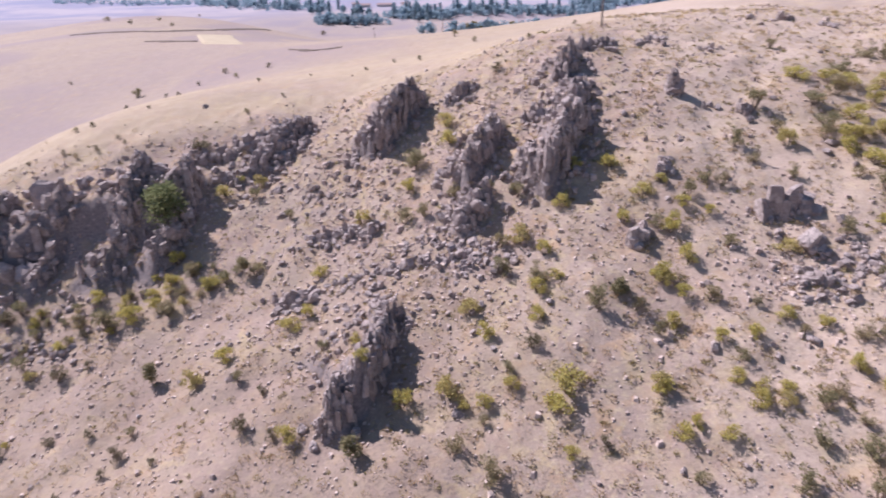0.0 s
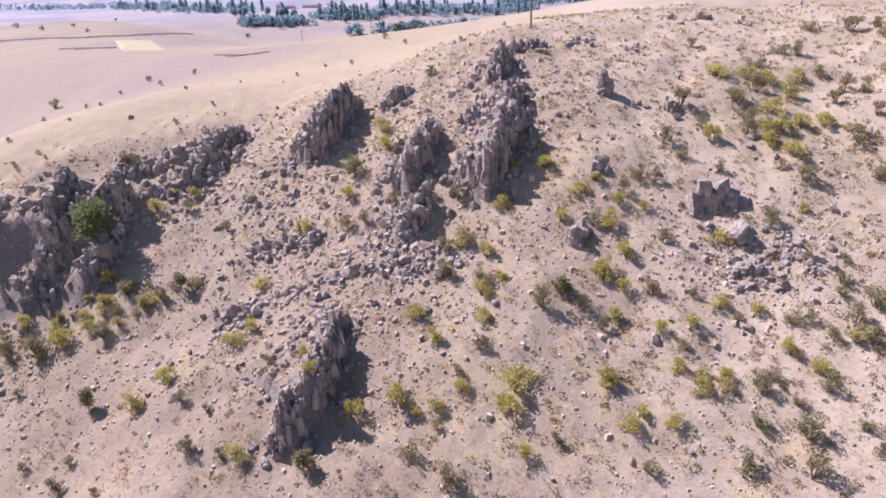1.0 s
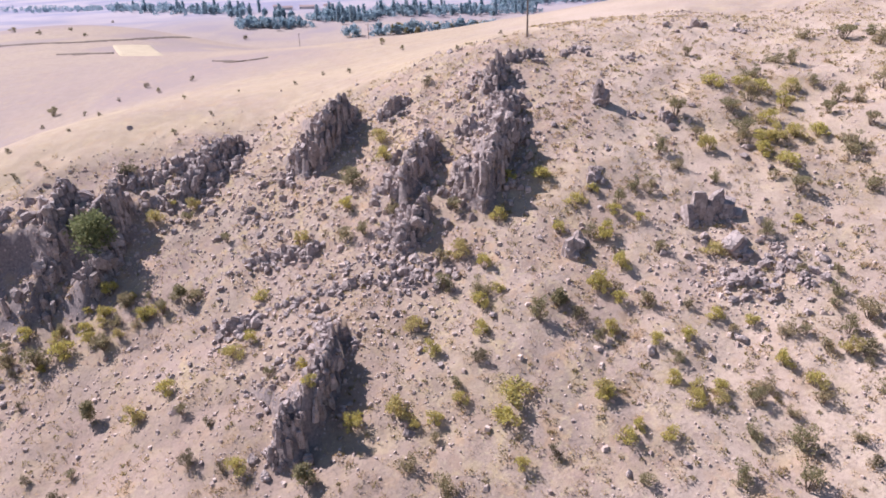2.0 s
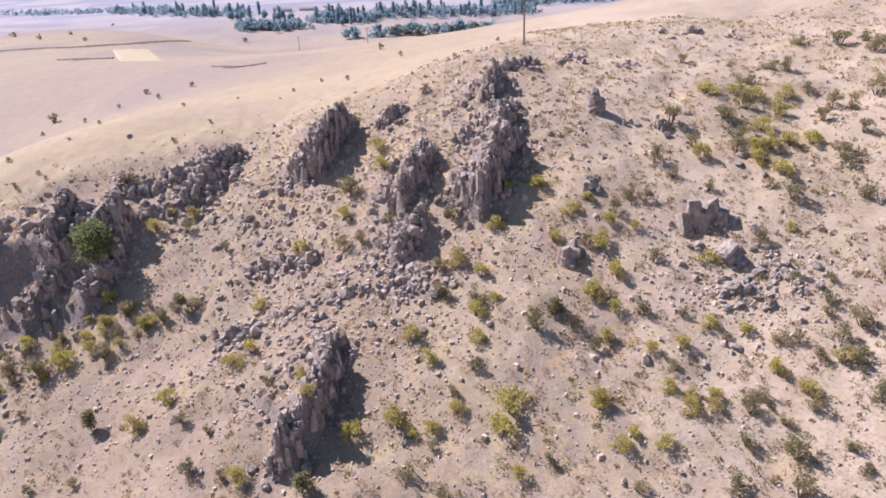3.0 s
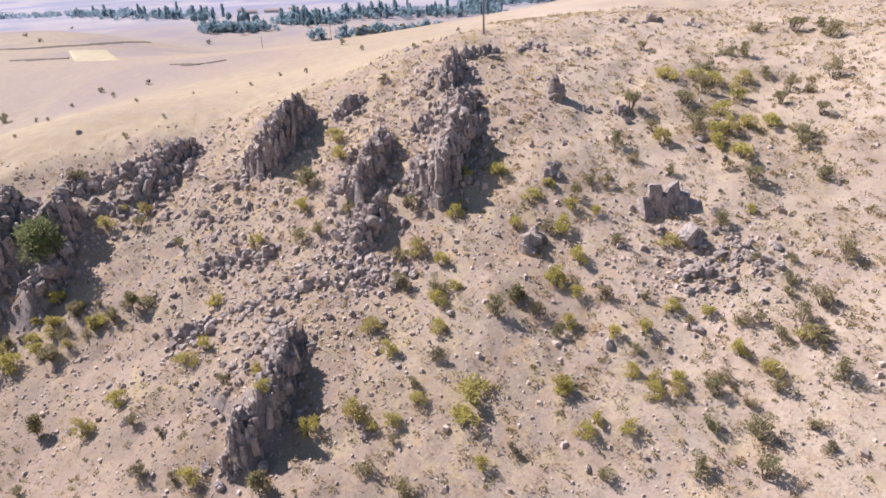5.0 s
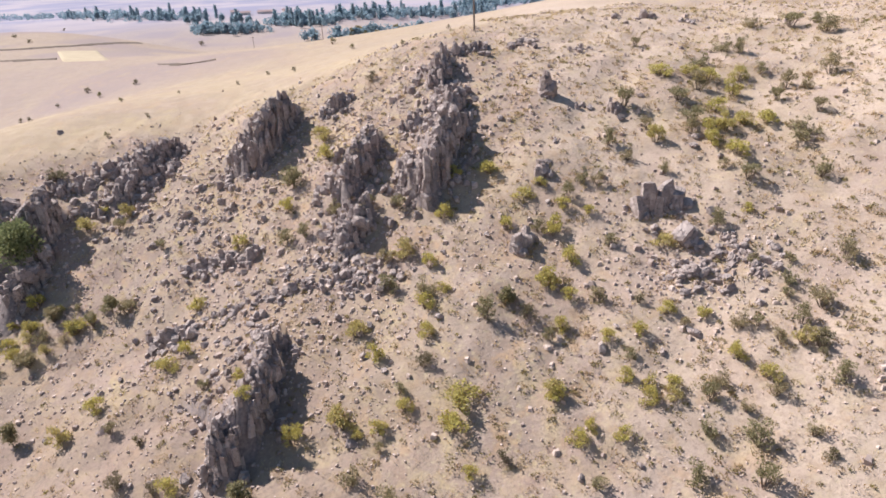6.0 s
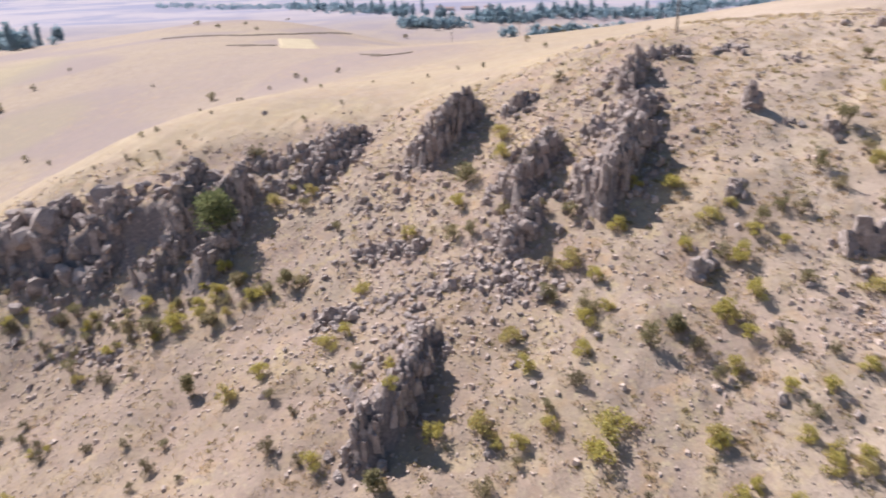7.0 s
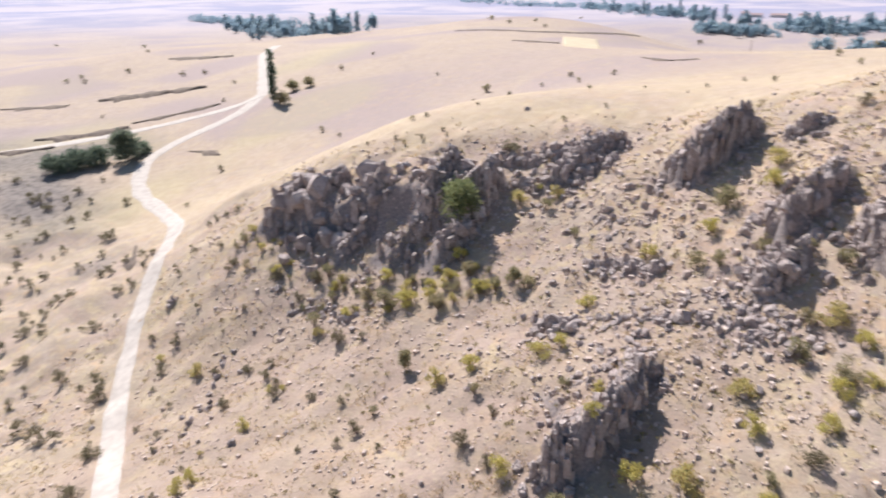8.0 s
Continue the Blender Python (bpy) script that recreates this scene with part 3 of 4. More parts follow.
outcrop("small dark crag among shrubs", [(17, 70.2, 2.6), (17.6, 71, 2.2)], 11, 0.6, 38)
outcrop("low ledge of broken rock", [(-24.5, 67.2, 1.8), (-22, 67, 2.4), (-20, 67, 1.9)], 44, 1.4, 40)
outcrop("line of low ledges across the slope", [(-23, 76, 1.2), (-18, 75, 1.5), (-14, 73.6, 1.5)], 50, 1.3, 41)
outcrop("belt of rubble and low crags", [(-17, 67.5, 0.9), (-10, 67, 1.1), (-4, 66, 1.3), (0, 64, 0.8)], 110, 2.6, 42, ("boulder", "column"), size=(0.6, 1.6))
outcrop("broken rock steps above the slab wall", [(-15, 60, 1.0), (-12.5, 61.5, 1.1), (-10.5, 63, 0.8)], 50, 1.8, 142, ("boulder", "column"), size=(0.5, 1.2))
outcrop("broken pale rocks on the middle slope", [(-25, 82, 0.7), (-20, 81, 0.9), (-15, 80.5, 0.7)], 40, 2.4, 143, ("boulder", "column"), size=(0.5, 1.1))
outcrop("line of broken blocks below the dark knoll", [(-9, 70.5, 0.8), (-5, 67.5, 1.0), (1, 66.5, 0.8)], 46, 1.8, 144, ("boulder", "column"), size=(0.5, 1.2))
outcrop("low jagged rocks beside the slab wall", [(-20, 58.5, 0.7), (-16, 57, 0.8), (-13.5, 58.5, 0.7)], 34, 1.6, 145, ("boulder", "column"), size=(0.4, 0.9))
outcrop("lone dark rock beside the track", [(-85.5, 64, 2.2), (-84, 63.6, 1.4)], 7, 0.5, 43)
outcrop("small upright stones on the bare slope", [(26.4, 94, 1.2), (28.4, 94, 1.0)], 12, 0.9, 47, size=(0.4, 0.9))
outcrop("line of low pale stones high on the slope", [(45.5, 106, 0.8), (48.5, 106, 0.7)], 12, 0.7, 48, ("boulder",), size=(0.5, 1.0))
outcrop("few pale rocks below the upright boulder", [(23.2, 80.4, 1.0), (24.2, 80.8, 0.8)], 6, 0.5, 49, size=(0.5, 1.0))
outcrop("rocks high on the slope", [(40.5, 108.5, 2.4), (42.5, 108.5, 1.6)], 9, 1.0, 44)
outcrop("loose grey rocks among thorn bushes", [(-66, 58.8, 1.0), (-61.7, 52.1, 1.3), (-56.6, 43.1, 0.7)], 26, 1.5, 45, ("boulder",), size=(0.5, 1.3))
outcrop("grey rocks below the cliff", [(-62, 66, 1.4), (-57, 68, 1.2), (-50, 66, 1.0)], 40, 2.2, 46, ("boulder",), size=(0.5, 1.4))
outcrop("pale ribbed foot of the slab wall", [(-16.4, 51.2, 1.0), (-15.4, 50.0, 1.5), (-14.6, 49.5, 1.3)], 26, 0.7, 151, ("column", "boulder"), size=(0.5, 1.0))
wall("narrow wall of upright dark slabs stepping down the slope", LEDGES[0][0], 70, (0.8, 1.0, 1.0, 0.9, 0.8, 0.6), 51, name="rock_wall", wide=(0.45, 0.95), depth=0.5)


# ---- plants
def leaf_material(name, a, b, dry):
    m, nt, bsdf = make(name, 0.7)
    isle = nt.nodes.new("ShaderNodeNewGeometry").outputs["Random Per Island"]
    each = nt.nodes.new("ShaderNodeObjectInfo").outputs["Random"]
    c = mix(nt, isle, a, b)
    c = mix(nt, steps(nt, each, 0.3, 1.4), c, dry)
    nt.links.new(c, bsdf.inputs["Base Color"])
    thin, both = nt.nodes.new("ShaderNodeBsdfTranslucent"), nt.nodes.new("ShaderNodeMixShader")
    nt.links.new(c, thin.inputs["Color"])
    both.inputs[0].default_value = 0.4
    nt.links.new(bsdf.outputs[0], both.inputs[1]), nt.links.new(thin.outputs[0], both.inputs[2])
    nt.links.new(both.outputs[0], nt.nodes["Material Output"].inputs["Surface"])
    return m


YELLOW_LEAF = leaf_material("yellow_green_leaf", (0.42, 0.37, 0.11), (0.62, 0.53, 0.19), (0.48, 0.39, 0.2))
OLIVE_LEAF = leaf_material("olive_grey_leaf", (0.21, 0.193, 0.107), (0.36, 0.315, 0.18), (0.39, 0.31, 0.19))
DARK_LEAF = leaf_material("brown_thorn_twig", (0.135, 0.118, 0.073), (0.24, 0.2, 0.127), (0.22, 0.19, 0.11))
TREE_LEAF = leaf_material("green_tree_leaf", (0.115, 0.15, 0.115), (0.2, 0.23, 0.165), (0.2, 0.22, 0.16))
# far trees: the blue haze of the valley is put into the leaf colour
HAZE_TINTED_LEAF = leaf_material("haze_tinted_leaf", (0.27, 0.37, 0.43), (0.36, 0.45, 0.52), (0.36, 0.44, 0.48))
SCRUB = leaf_material("dry_brown_scrub", (0.17, 0.14, 0.07), (0.40, 0.33, 0.14), (0.3, 0.24, 0.12))
STRAW = leaf_material("dry_straw", (0.50, 0.37, 0.19), (0.66, 0.52, 0.31), (0.45, 0.33, 0.18))
RUSSET = leaf_material("dry_russet_tussock", (0.27, 0.19, 0.11), (0.50, 0.37, 0.21), (0.4, 0.3, 0.18))
BARK = plain_material("grey_brown_bark", (0.13, 0.095, 0.07), (0.24, 0.19, 0.15), 6.0, 0.9, 0.02)


def leaves_mesh(name, blobs, n, size, mat, seed, upright=0.5):
    """n small leaves spread through a set of clumps (x, y, z, radius)."""
    rng = np.random.default_rng(seed)
    w = np.array([b[3] ** 2 for b in blobs])
    verts, faces = [], []
    for i in range(n):
        bx, by, bz, br = blobs[rng.choice(len(blobs), p=w / w.sum())]
        d = rng.normal(0, 1, 3)
        d /= np.linalg.norm(d)
        r = br * rng.uniform(0.35, 1.0) ** 0.6 * (1.0 + 0.14 * rng.normal())
        c = np.array([bx, by, bz]) + d * r * np.array([1, 1, 0.85])
        c[2] = max(c[2], 0.02)
        a = d * (1 - upright) + np.array([rng.normal(0, 0.3), rng.normal(0, 0.3), upright]) + rng.normal(0, 0.25, 3)
        a /= np.linalg.norm(a)
        b = np.cross(a, rng.normal(0, 1, 3))
        b /= np.linalg.norm(b)
        s = size * rng.uniform(0.6, 1.3)
        k = len(verts)
        verts += [tuple(c - a * s * 0.5), tuple(c + b * s * 0.36), tuple(c + a * s * 0.62), tuple(c - b * s * 0.36)]
        faces.append((k, k + 1, k + 2, k + 3))
    return sheet(name, verts, faces, [mat])


def tube(bm, a, b, ra, rb, sides=5):
    a, b = Vector(a), Vector(b)
    q = (b - a).to_track_quat("Z", "Y").to_matrix()
    rings = []
    for c, r in ((a, ra), (b, rb)):
        rings.append([bm.verts.new(c + q @ Vector((r * math.cos(6.283 * i / sides), r * math.sin(6.283 * i / sides), 0))) for i in range(sides)])
    for i in range(sides):
        bm.faces.new((rings[0][i], rings[0][(i + 1) % sides], rings[1][(i + 1) % sides], rings[1][i]))
    bm.faces.new(rings[1]), bm.faces.new(rings[0][::-1])


def part(name, bm, material, parent, label=""):
    me = bm
    if isinstance(bm, bmesh.types.BMesh):
        me = bpy.data.meshes.new(name)
        bm.to_mesh(me)
        bm.free()
        me.materials.append(material)
    ob = new(name, me)
    ob.parent = parent
    return tagged(ob, label)


def shrub_kind(label, mat, seed, clumps, n, leaf, tall, upright, name="shrub"):
    """A shrub about one metre across, to be copied at its true size."""
    rng = np.random.default_rng(seed)
    top = tagged(new(name), label, "shrub", "shrubs on the dry hillside")
    blobs, bm = [], bmesh.new()
    for i in range(clumps):
        a, r = rng.uniform(0, 6.283), 0.37 * math.sqrt(rng.uniform(0, 1))
        z, br = tall * rng.uniform(0.22, 0.95) * (1.12 - 0.8 * r), rng.uniform(0.1, 0.23)
        blobs.append((r * math.cos(a), r * math.sin(a), z, br))
        tube(bm, (0.1 * r * math.cos(a), 0.1 * r * math.sin(a), -0.1), (r * math.cos(a), r * math.sin(a), z), 0.016, 0.007)
    part("woody_base", bm, BARK, top)
    part("crown", leaves_mesh("crown", blobs, n, leaf, mat, seed + 1, upright), None, top)
    return top


YELLOW_KINDS = [shrub_kind("leafy yellow-green shrub on dry stony ground", YELLOW_LEAF, 200 + i, 10 + i, 820, 0.068, 0.8, 0.75) for i in range(4)]
OLIVE_KINDS = [shrub_kind("olive-grey rounded shrub on the dry slope", OLIVE_LEAF, 220 + i, 12 + i, 860, 0.064, 0.98, 0.5) for i in range(4)]
DARK_KINDS = [shrub_kind("dark brown thorny cushion bush on pale earth", DARK_LEAF, 240 + i, 11, 820, 0.062, 0.9, 0.45) for i in range(3)]

YELLOW_A = [
    (-76.1, 55, 1.6), (-67.9, 54.6, 2.3), (-53.3, 63.7, 1.9), (-53.2, 54.5, 1.1), (-51.8, 43.4, 0.9), (-51.1, 54.9, 1.1), (-50.8, 48.5, 1.7), (-48.1, 39.7, 1.9),
    (-48, 37.5, 1.9), (-43.6, 69.5, 3), (-43.3, 69.5, 1.8), (-41.9, 74.5, 1.5), (-41.7, 72, 2.3), (-39.7, 76.4, 2.7), (-39, 73.4, 1.9), (-36.7, 70.2, 1.8),
    (-36, 85.3, 3.2), (-34.7, 87.4, 1.6), (-34, 71.8, 2.9), (-31.5, 86.4, 2), (-31.3, 58.5, 2.3), (-28.6, 60.7, 2.3), (-21.6, 62.9, 2.9)]
YELLOW_B = [
    (-19.9, 63.7, 1.9), (-19.9, 69.8, 2), (-18.7, 49.9, 2.5), (-15.8, 75.5, 2.1), (-13.6, 58, 1.5), (-11.9, 51.9, 1.7), (-10.3, 77.7, 2.1), (-8.3, 51.6, 2.4),
    (-6.4, 86.7, 2.6), (-5.5, 82.1, 2.8), (-3.8, 51.5, 3.2), (-2.6, 50.3, 1.3), (-2.4, 59.5, 2.5), (-0.8, 50.2, 1.8), (-0.8, 56.1, 1.9), (1.6, 51.2, 1.6),
    (2, 66.1, 3), (3.9, 56.6, 1.9), (4.1, 59.5, 2), (4.8, 63.6, 2), (5.4, 48.8, 3.1), (5.9, 60.3, 1.4), (6.1, 50.3, 4.1)]
YELLOW_C = [
    (6.2, 45, 1.5), (6.7, 68.5, 2.1), (8.4, 72.8, 1.9), (12.2, 72.3, 2.5), (12.6, 65.2, 1.8), (13.8, 48.8, 1.8), (13.8, 49.3, 2.1), (14.7, 45.3, 2),
    (14.8, 68.1, 2.4), (15.1, 58.9, 2), (15.5, 58.3, 1.9), (15.7, 54.5, 1.6), (16.1, 45.8, 1.5), (16.8, 69, 1.5), (16.9, 57.2, 1.7), (17, 64, 2.4),
    (18.1, 60.4, 2.3), (18.2, 44.8, 1.7), (18.4, 66.4, 1.8), (19.2, 52.8, 1.6), (19.7, 49.2, 1.6), (20.8, 65.4, 1.2), (20.9, 46.9, 1.8)]
YELLOW_D = [
    (21.3, 48.1, 1.8), (21.8, 52.4, 1.6), (22.9, 46.6, 1.8), (23.1, 47.8, 1.6), (24.8, 53.9, 1.7), (26.9, 60.8, 2.4), (27.8, 52.9, 1.7), (28.9, 48.6, 1.9),
    (30.5, 46.4, 1.9), (30.5, 73.7, 2.4), (34.1, 48.4, 1.9), (35, 85, 3.1), (35.4, 62.2, 1.3), (36, 71.6, 2.7), (36.8, 73.7, 3.1), (37.5, 69.3, 3.4),
    (38.1, 73.8, 2.5), (38.5, 77.3, 2.5), (38.6, 85.1, 2.7), (40, 83.5, 3.1), (40.5, 74.1, 2.9), (41.6, 79.9, 2.3), (42.8, 73.7, 2.9), (43.9, 83.4, 2.4)]
OLIVE_A = [
    (-46.1, 68.9, 3.5), (-38.5, 69.5, 2.9), (-36.5, 54.3, 1.3), (-31.8, 84.1, 2), (-28.4, 72.8, 2.7), (-25.9, 57.4, 1.4),
    (-25.7, 79.5, 1.5), (-17.2, 58.6, 1.5), (-10.1, 73.1, 2), (-8.1, 73.1, 2), (-4.8, 74.2, 2), (-3.1, 46.7, 1.8),
    (-0.8, 48.7, 1), (-0.8, 72.6, 1.3), (-0.3, 44, 2.5), (0.5, 66, 1.8), (0.6, 62.8, 2.3), (1.2, 52.5, 1.3), (2.3, 71.2, 2.2), (4.2, 60.9, 2.5),
    (9.3, 56.6, 2.2), (14.4, 54.1, 1.3), (15.6, 42, 1.5)]
OLIVE_B = [
    (15.6, 64.5, 1.5), (19.2, 67.3, 1.8), (19.3, 56.1, 1.9), (20.6, 50.7, 1.3), (21.1, 68.9, 1.6), (22.1, 61.6, 1.5), (22.3, 40.8, 2), (22.7, 68.5, 1.6),
    (24.4, 43.7, 1.5), (25.2, 74, 2), (25.5, 46, 1.6), (25.9, 52.6, 1.1), (26.6, 71.5, 1.6), (26.8, 39.3, 2.3), (26.8, 47, 1.6), (27.7, 42.4, 2.6),
    (27.8, 44.7, 1.3), (28.8, 79.9, 2.5), (29.9, 69.1, 1.3), (30, 51, 1.7), (30.3, 76.2, 1.7), (30.4, 45.2, 1.9), (31.4, 50.7, 1.1), (31.5, 41.7, 1.3),
    (32.2, 61.7, 2.1), (32.3, 49, 1.4), (33.7, 56.8, 1.2), (34.5, 74.1, 1.7), (34.8, 50.2, 2)]
OLIVE_C = [
    (34.8, 52.8, 1.2), (35.1, 79.5, 2.9), (35.2, 76, 2.8), (35.2, 95.6, 1.7), (35.3, 44.5, 2.2), (35.5, 54, 1.5), (35.5, 68, 1.3), (35.8, 48.4, 1.1),
    (36.7, 56.1, 1.2), (37, 51.2, 2.6), (37.2, 65.8, 2.3), (38.2, 81.5, 2.3), (41, 55, 2.4), (41, 87.8, 2.8), (44.1, 64.9, 2), (45, 70.1, 3.2),
    (45, 71.8, 1.4), (45.4, 91.1, 3), (45.6, 77.2, 1.9), (46.8, 84, 2), (47.3, 90.3, 2.1), (47.9, 79.8, 2.3), (48.2, 73.5, 1.8), (49.3, 78.1, 1.5),
    (52.7, 98.6, 2.3), (53.3, 80.3, 2.8), (57.7, 97.5, 3.3), (59.9, 92.5, 3.2), (61.5, 97.2, 2.8)]
DARK_A = [
    (-177.9, 89.8, 2.4), (-174, 105.4, 1.7), (-173.2, 98, 3), (-172.2, 89, 3.3), (-164, 95.7, 1.9), (-154.4, 76.7, 1.5), (-153.7, 78.6, 3), (-153.4, 71.8, 2.1),
    (-151.1, 97.8, 2.8), (-145, 67.5, 2.2), (-130.3, 66.1, 2.6), (-125.9, 62.5, 1.2), (-115.9, 59.7, 1.6), (-113.6, 60.4, 2.1), (-112.6, 67.9, 2.3), (-112.2, 52.7, 2.8),
    (-107.4, 75.6, 1.6), (-103.6, 71.3, 1.5), (-101.6, 47.5, 2.6), (-100.9, 67, 1.9), (-96.9, 56.9, 2.4), (-96.2, 80.6, 1.1), (-94.8, 81.5, 1.3), (-93.3, 82.4, 1.3),
    (-93, 41.3, 1.7)]
DARK_B = [
    (-91.2, 83.4, 1.3), (-89.4, 47.3, 2.4), (-83.9, 73.4, 1.3), (-81.7, 57.7, 1.5), (-79.4, 46.9, 3.1), (-77.5, 70.5, 1.8), (-77.4, 69.3, 1.3), (-77, 58.7, 1.1),
    (-73.9, 53.6, 1.7), (-71.8, 50.6, 1), (-67.7, 70.1, 2.6), (-67.3, 39, 3.1), (-66.4, 44.6, 1.1), (-64.9, 55.6, 1.4), (-61.5, 68.5, 1.6), (-60.7, 33.3, 2.8),
    (-60.6, 71.2, 2.8), (-60.3, 57, 1.2), (-59.6, 56.9, 1.5), (-59.2, 42.2, 1), (-57.3, 50.8, 1.8), (-56.9, 58.4, 1.5), (-55.7, 56.3, 1.8), (-53, 55.7, 1.4),
    (-51.9, 40.9, 0.7)]
DARK_C = [
    (-51.2, 53.6, 1.8), (-50.1, 36.2, 0.9), (-49.3, 63.1, 2.2), (-48.9, 68.4, 1.1), (-46.2, 63.9, 1.4), (-46, 69.4, 1.4), (-45.7, 54.2, 1.7), (-41.8, 92.8, 3.6),
    (-41, 54.3, 1.2), (-40.6, 47, 1), (-38.7, 69.7, 1.7), (-37, 49, 1.1), (-36.4, 51.3, 1.7), (-31.9, 43.1, 1.1), (-31.9, 49.5, 1.1), (-23.7, 51.5, 2.1),
    (-22.7, 55.5, 1.2), (-20.3, 50.2, 1.4), (-0.3, 95.1, 1.7), (3.4, 54.1, 1.7), (9.1, 45.3, 1.6), (12.9, 56.1, 1.9), (22.7, 55.2, 1.1), (31.8, 39.8, 1.3),
    (35.1, 47.5, 2)]
PLAIN_A = [
    (-629.7, 337.1, 3.5), (-548, 368.3, 4.3), (-397.6, 938.6, 5.9), (-357.8, 246.2, 2.9), (-320.6, 177.8, 2.7), (-320, 184.9, 2.4), (-309.7, 180.2, 2.7), (-307.6, 201.4, 3.6),
    (-266.7, 201.9, 3.9), (-256.8, 205.5, 3.2), (-238.6, 145.3, 1.4), (-217.3, 189, 1.9), (-213.6, 380.5, 4.3), (-197.6, 167.2, 1.5), (-186.7, 354.6, 3.3), (-178.9, 370.2, 3.4),
    (-172.8, 220.5, 1.4), (-169.3, 198.4, 2.3), (-168.5, 681.2, 5.8), (-160.2, 343.7, 3.1), (-140.4, 118.7, 1.8), (-128.8, 99, 1.4), (-126.2, 141.8, 1.7), (-117.1, 183.9, 1.2),
    (-116.5, 137.9, 1.3), (-86.6, 161.2, 2.4), (-86.6, 161.9, 1.3)]
PLAIN_B = [
    (-84.9, 152.2, 1.2), (-76, 154.2, 1), (-70.6, 160.4, 1.2), (-67.9, 92.1, 0.8), (-67.3, 169.2, 1.8), (-64.9, 100.5, 1), (-62.7, 93, 0.9), (-62.6, 101.4, 1.1),
    (-61.3, 160.6, 1.1), (-60.3, 92, 0.8), (-57.8, 93.3, 1.1), (-55.8, 96.1, 0.8), (-55.4, 167.1, 1.5), (-55.2, 105.5, 0.8), (-54.2, 114.5, 0.8), (-54, 94.5, 0.7),
    (-41.6, 119.4, 0.8), (-37.3, 100.2, 0.9), (-33.4, 106.2, 0.8), (-32.5, 120.4, 0.6), (-22.4, 118.6, 0.8), (-19.8, 99, 0.8), (-18.6, 126.2, 0.8), (-13.2, 119.5, 1),
    (-10.4, 172.8, 1.7), (-5.1, 154.2, 1.3), (4.5, 104, 0.8), (12, 115.6, 0.8)]


def plant(kinds, rows, seed, sizes=1.0):
    """Sets shrubs of some kinds at (x, y, width)."""
    rng = np.random.default_rng(seed)
    for x, y, w in rows:
        ob = kinds[rng.integers(len(kinds))]
        w = w * sizes * rng.uniform(0.92, 1.1)
        m = Matrix.Translation((x, y, ground_at(x, y) - 0.04 * w)) @ pose(0, 0, 0, 0, 0, rng.uniform(0, 360)) @ Matrix.Diagonal((w, w, w * rng.uniform(0.8, 1.15) * (0.75 if w > 2.6 else 1), 1))
        copy_thing(ob, m)


for i, rows in enumerate((YELLOW_A, YELLOW_B, YELLOW_C, YELLOW_D)):
    plant(YELLOW_KINDS, rows, 300 + i)
for i, rows in enumerate((OLIVE_A, OLIVE_B, OLIVE_C)):
    plant(OLIVE_KINDS, rows, 310 + i)
for i, rows in enumerate((DARK_A, DARK_B, DARK_C)):
    plant(DARK_KINDS, rows, 320 + i)
for i, rows in enumerate((PLAIN_A, PLAIN_B)):
    plant(DARK_KINDS + OLIVE_KINDS[:1], rows, 330 + i)


def foot_row(seed, n):
    """Shrubs strung along the foot of the cliff."""
    rng = np.random.default_rng(seed)
    x = rng.uniform(-80, -31, n)
    y = np.interp(x, [-77, -66, -55, -47, -39, -33], [77, 73, 72, 73, 74, 76]) - np.abs(rng.normal(0, 3.0, n))
    return [(float(a), float(b), float(w)) for a, b, w in zip(x, y, rng.uniform(0.8, 2.2, n))]


def gully_rows(seed, n):
    """Thorn bushes strewn over the gully slopes on both sides of the track."""
    rng = np.random.default_rng(seed)
    x, y = rng.uniform(-225, -62, n), rng.uniform(38, 112, n)
    keep = (distance_to(x, y, TRACK_LINE) > 3.5) & (distance_to(x, y, SIDE_TRACK) > 3.0) & (y < 70 - 0.22 * (x + 62)) & (y > 30 - 0.3 * (x + 62))
    return [(float(a), float(b), float(w)) for a, b, w in zip(x[keep], y[keep], 0.7 + 2.0 * rng.random(n)[keep] ** 2)]


def thorn_scrub(kinds, rows, seed):
    """Far bushes on the gully slopes, joined: leaves of the same shrubs at their true sizes."""
    rng = np.random.default_rng(seed)
    crowns = []
    for ob in kinds:
        me = next(o for o in ob.children if o.name.startswith("crown")).data
        co = np.empty(3 * len(me.vertices))
        me.vertices.foreach_get("co", co)
        crowns.append(co.reshape(-1, 4, 3)[::3])
    verts = []
    for x, y, w in rows:
        v = crowns[rng.integers(len(crowns))]
        mid = v.mean(1, keepdims=True)
        v = (mid + (v - mid) * 1.7).reshape(-1, 3)
        a = rng.uniform(0, 6.283)
        c, d = math.cos(a), math.sin(a)
        turned = np.stack([v[:, 0] * c - v[:, 1] * d, v[:, 0] * d + v[:, 1] * c, v[:, 2] * rng.uniform(0.8, 1.2)], -1)
        verts.append(turned * w + (x, y, ground_at(x, y) - 0.04 * w))
    verts = np.concatenate(verts)
    me = sheet("thorn_scrub", verts.tolist(), np.arange(len(verts)).reshape(-1, 4).tolist(), [DARK_LEAF])
    tagged(new("thorn_scrub", me), "dark thorn bushes strewn over the gully slopes", "scrub", kind="stuff")


thorn_scrub(DARK_KINDS + OLIVE_KINDS[:1], gully_rows(343, 260), 343)
plant(OLIVE_KINDS, foot_row(341, 34), 341)
plant(YELLOW_KINDS, foot_row(342, 18), 342)
for ob in YELLOW_KINDS + OLIVE_KINDS + DARK_KINDS:
    for o in (*ob.children_recursive, ob):
        bpy.data.objects.remove(o)


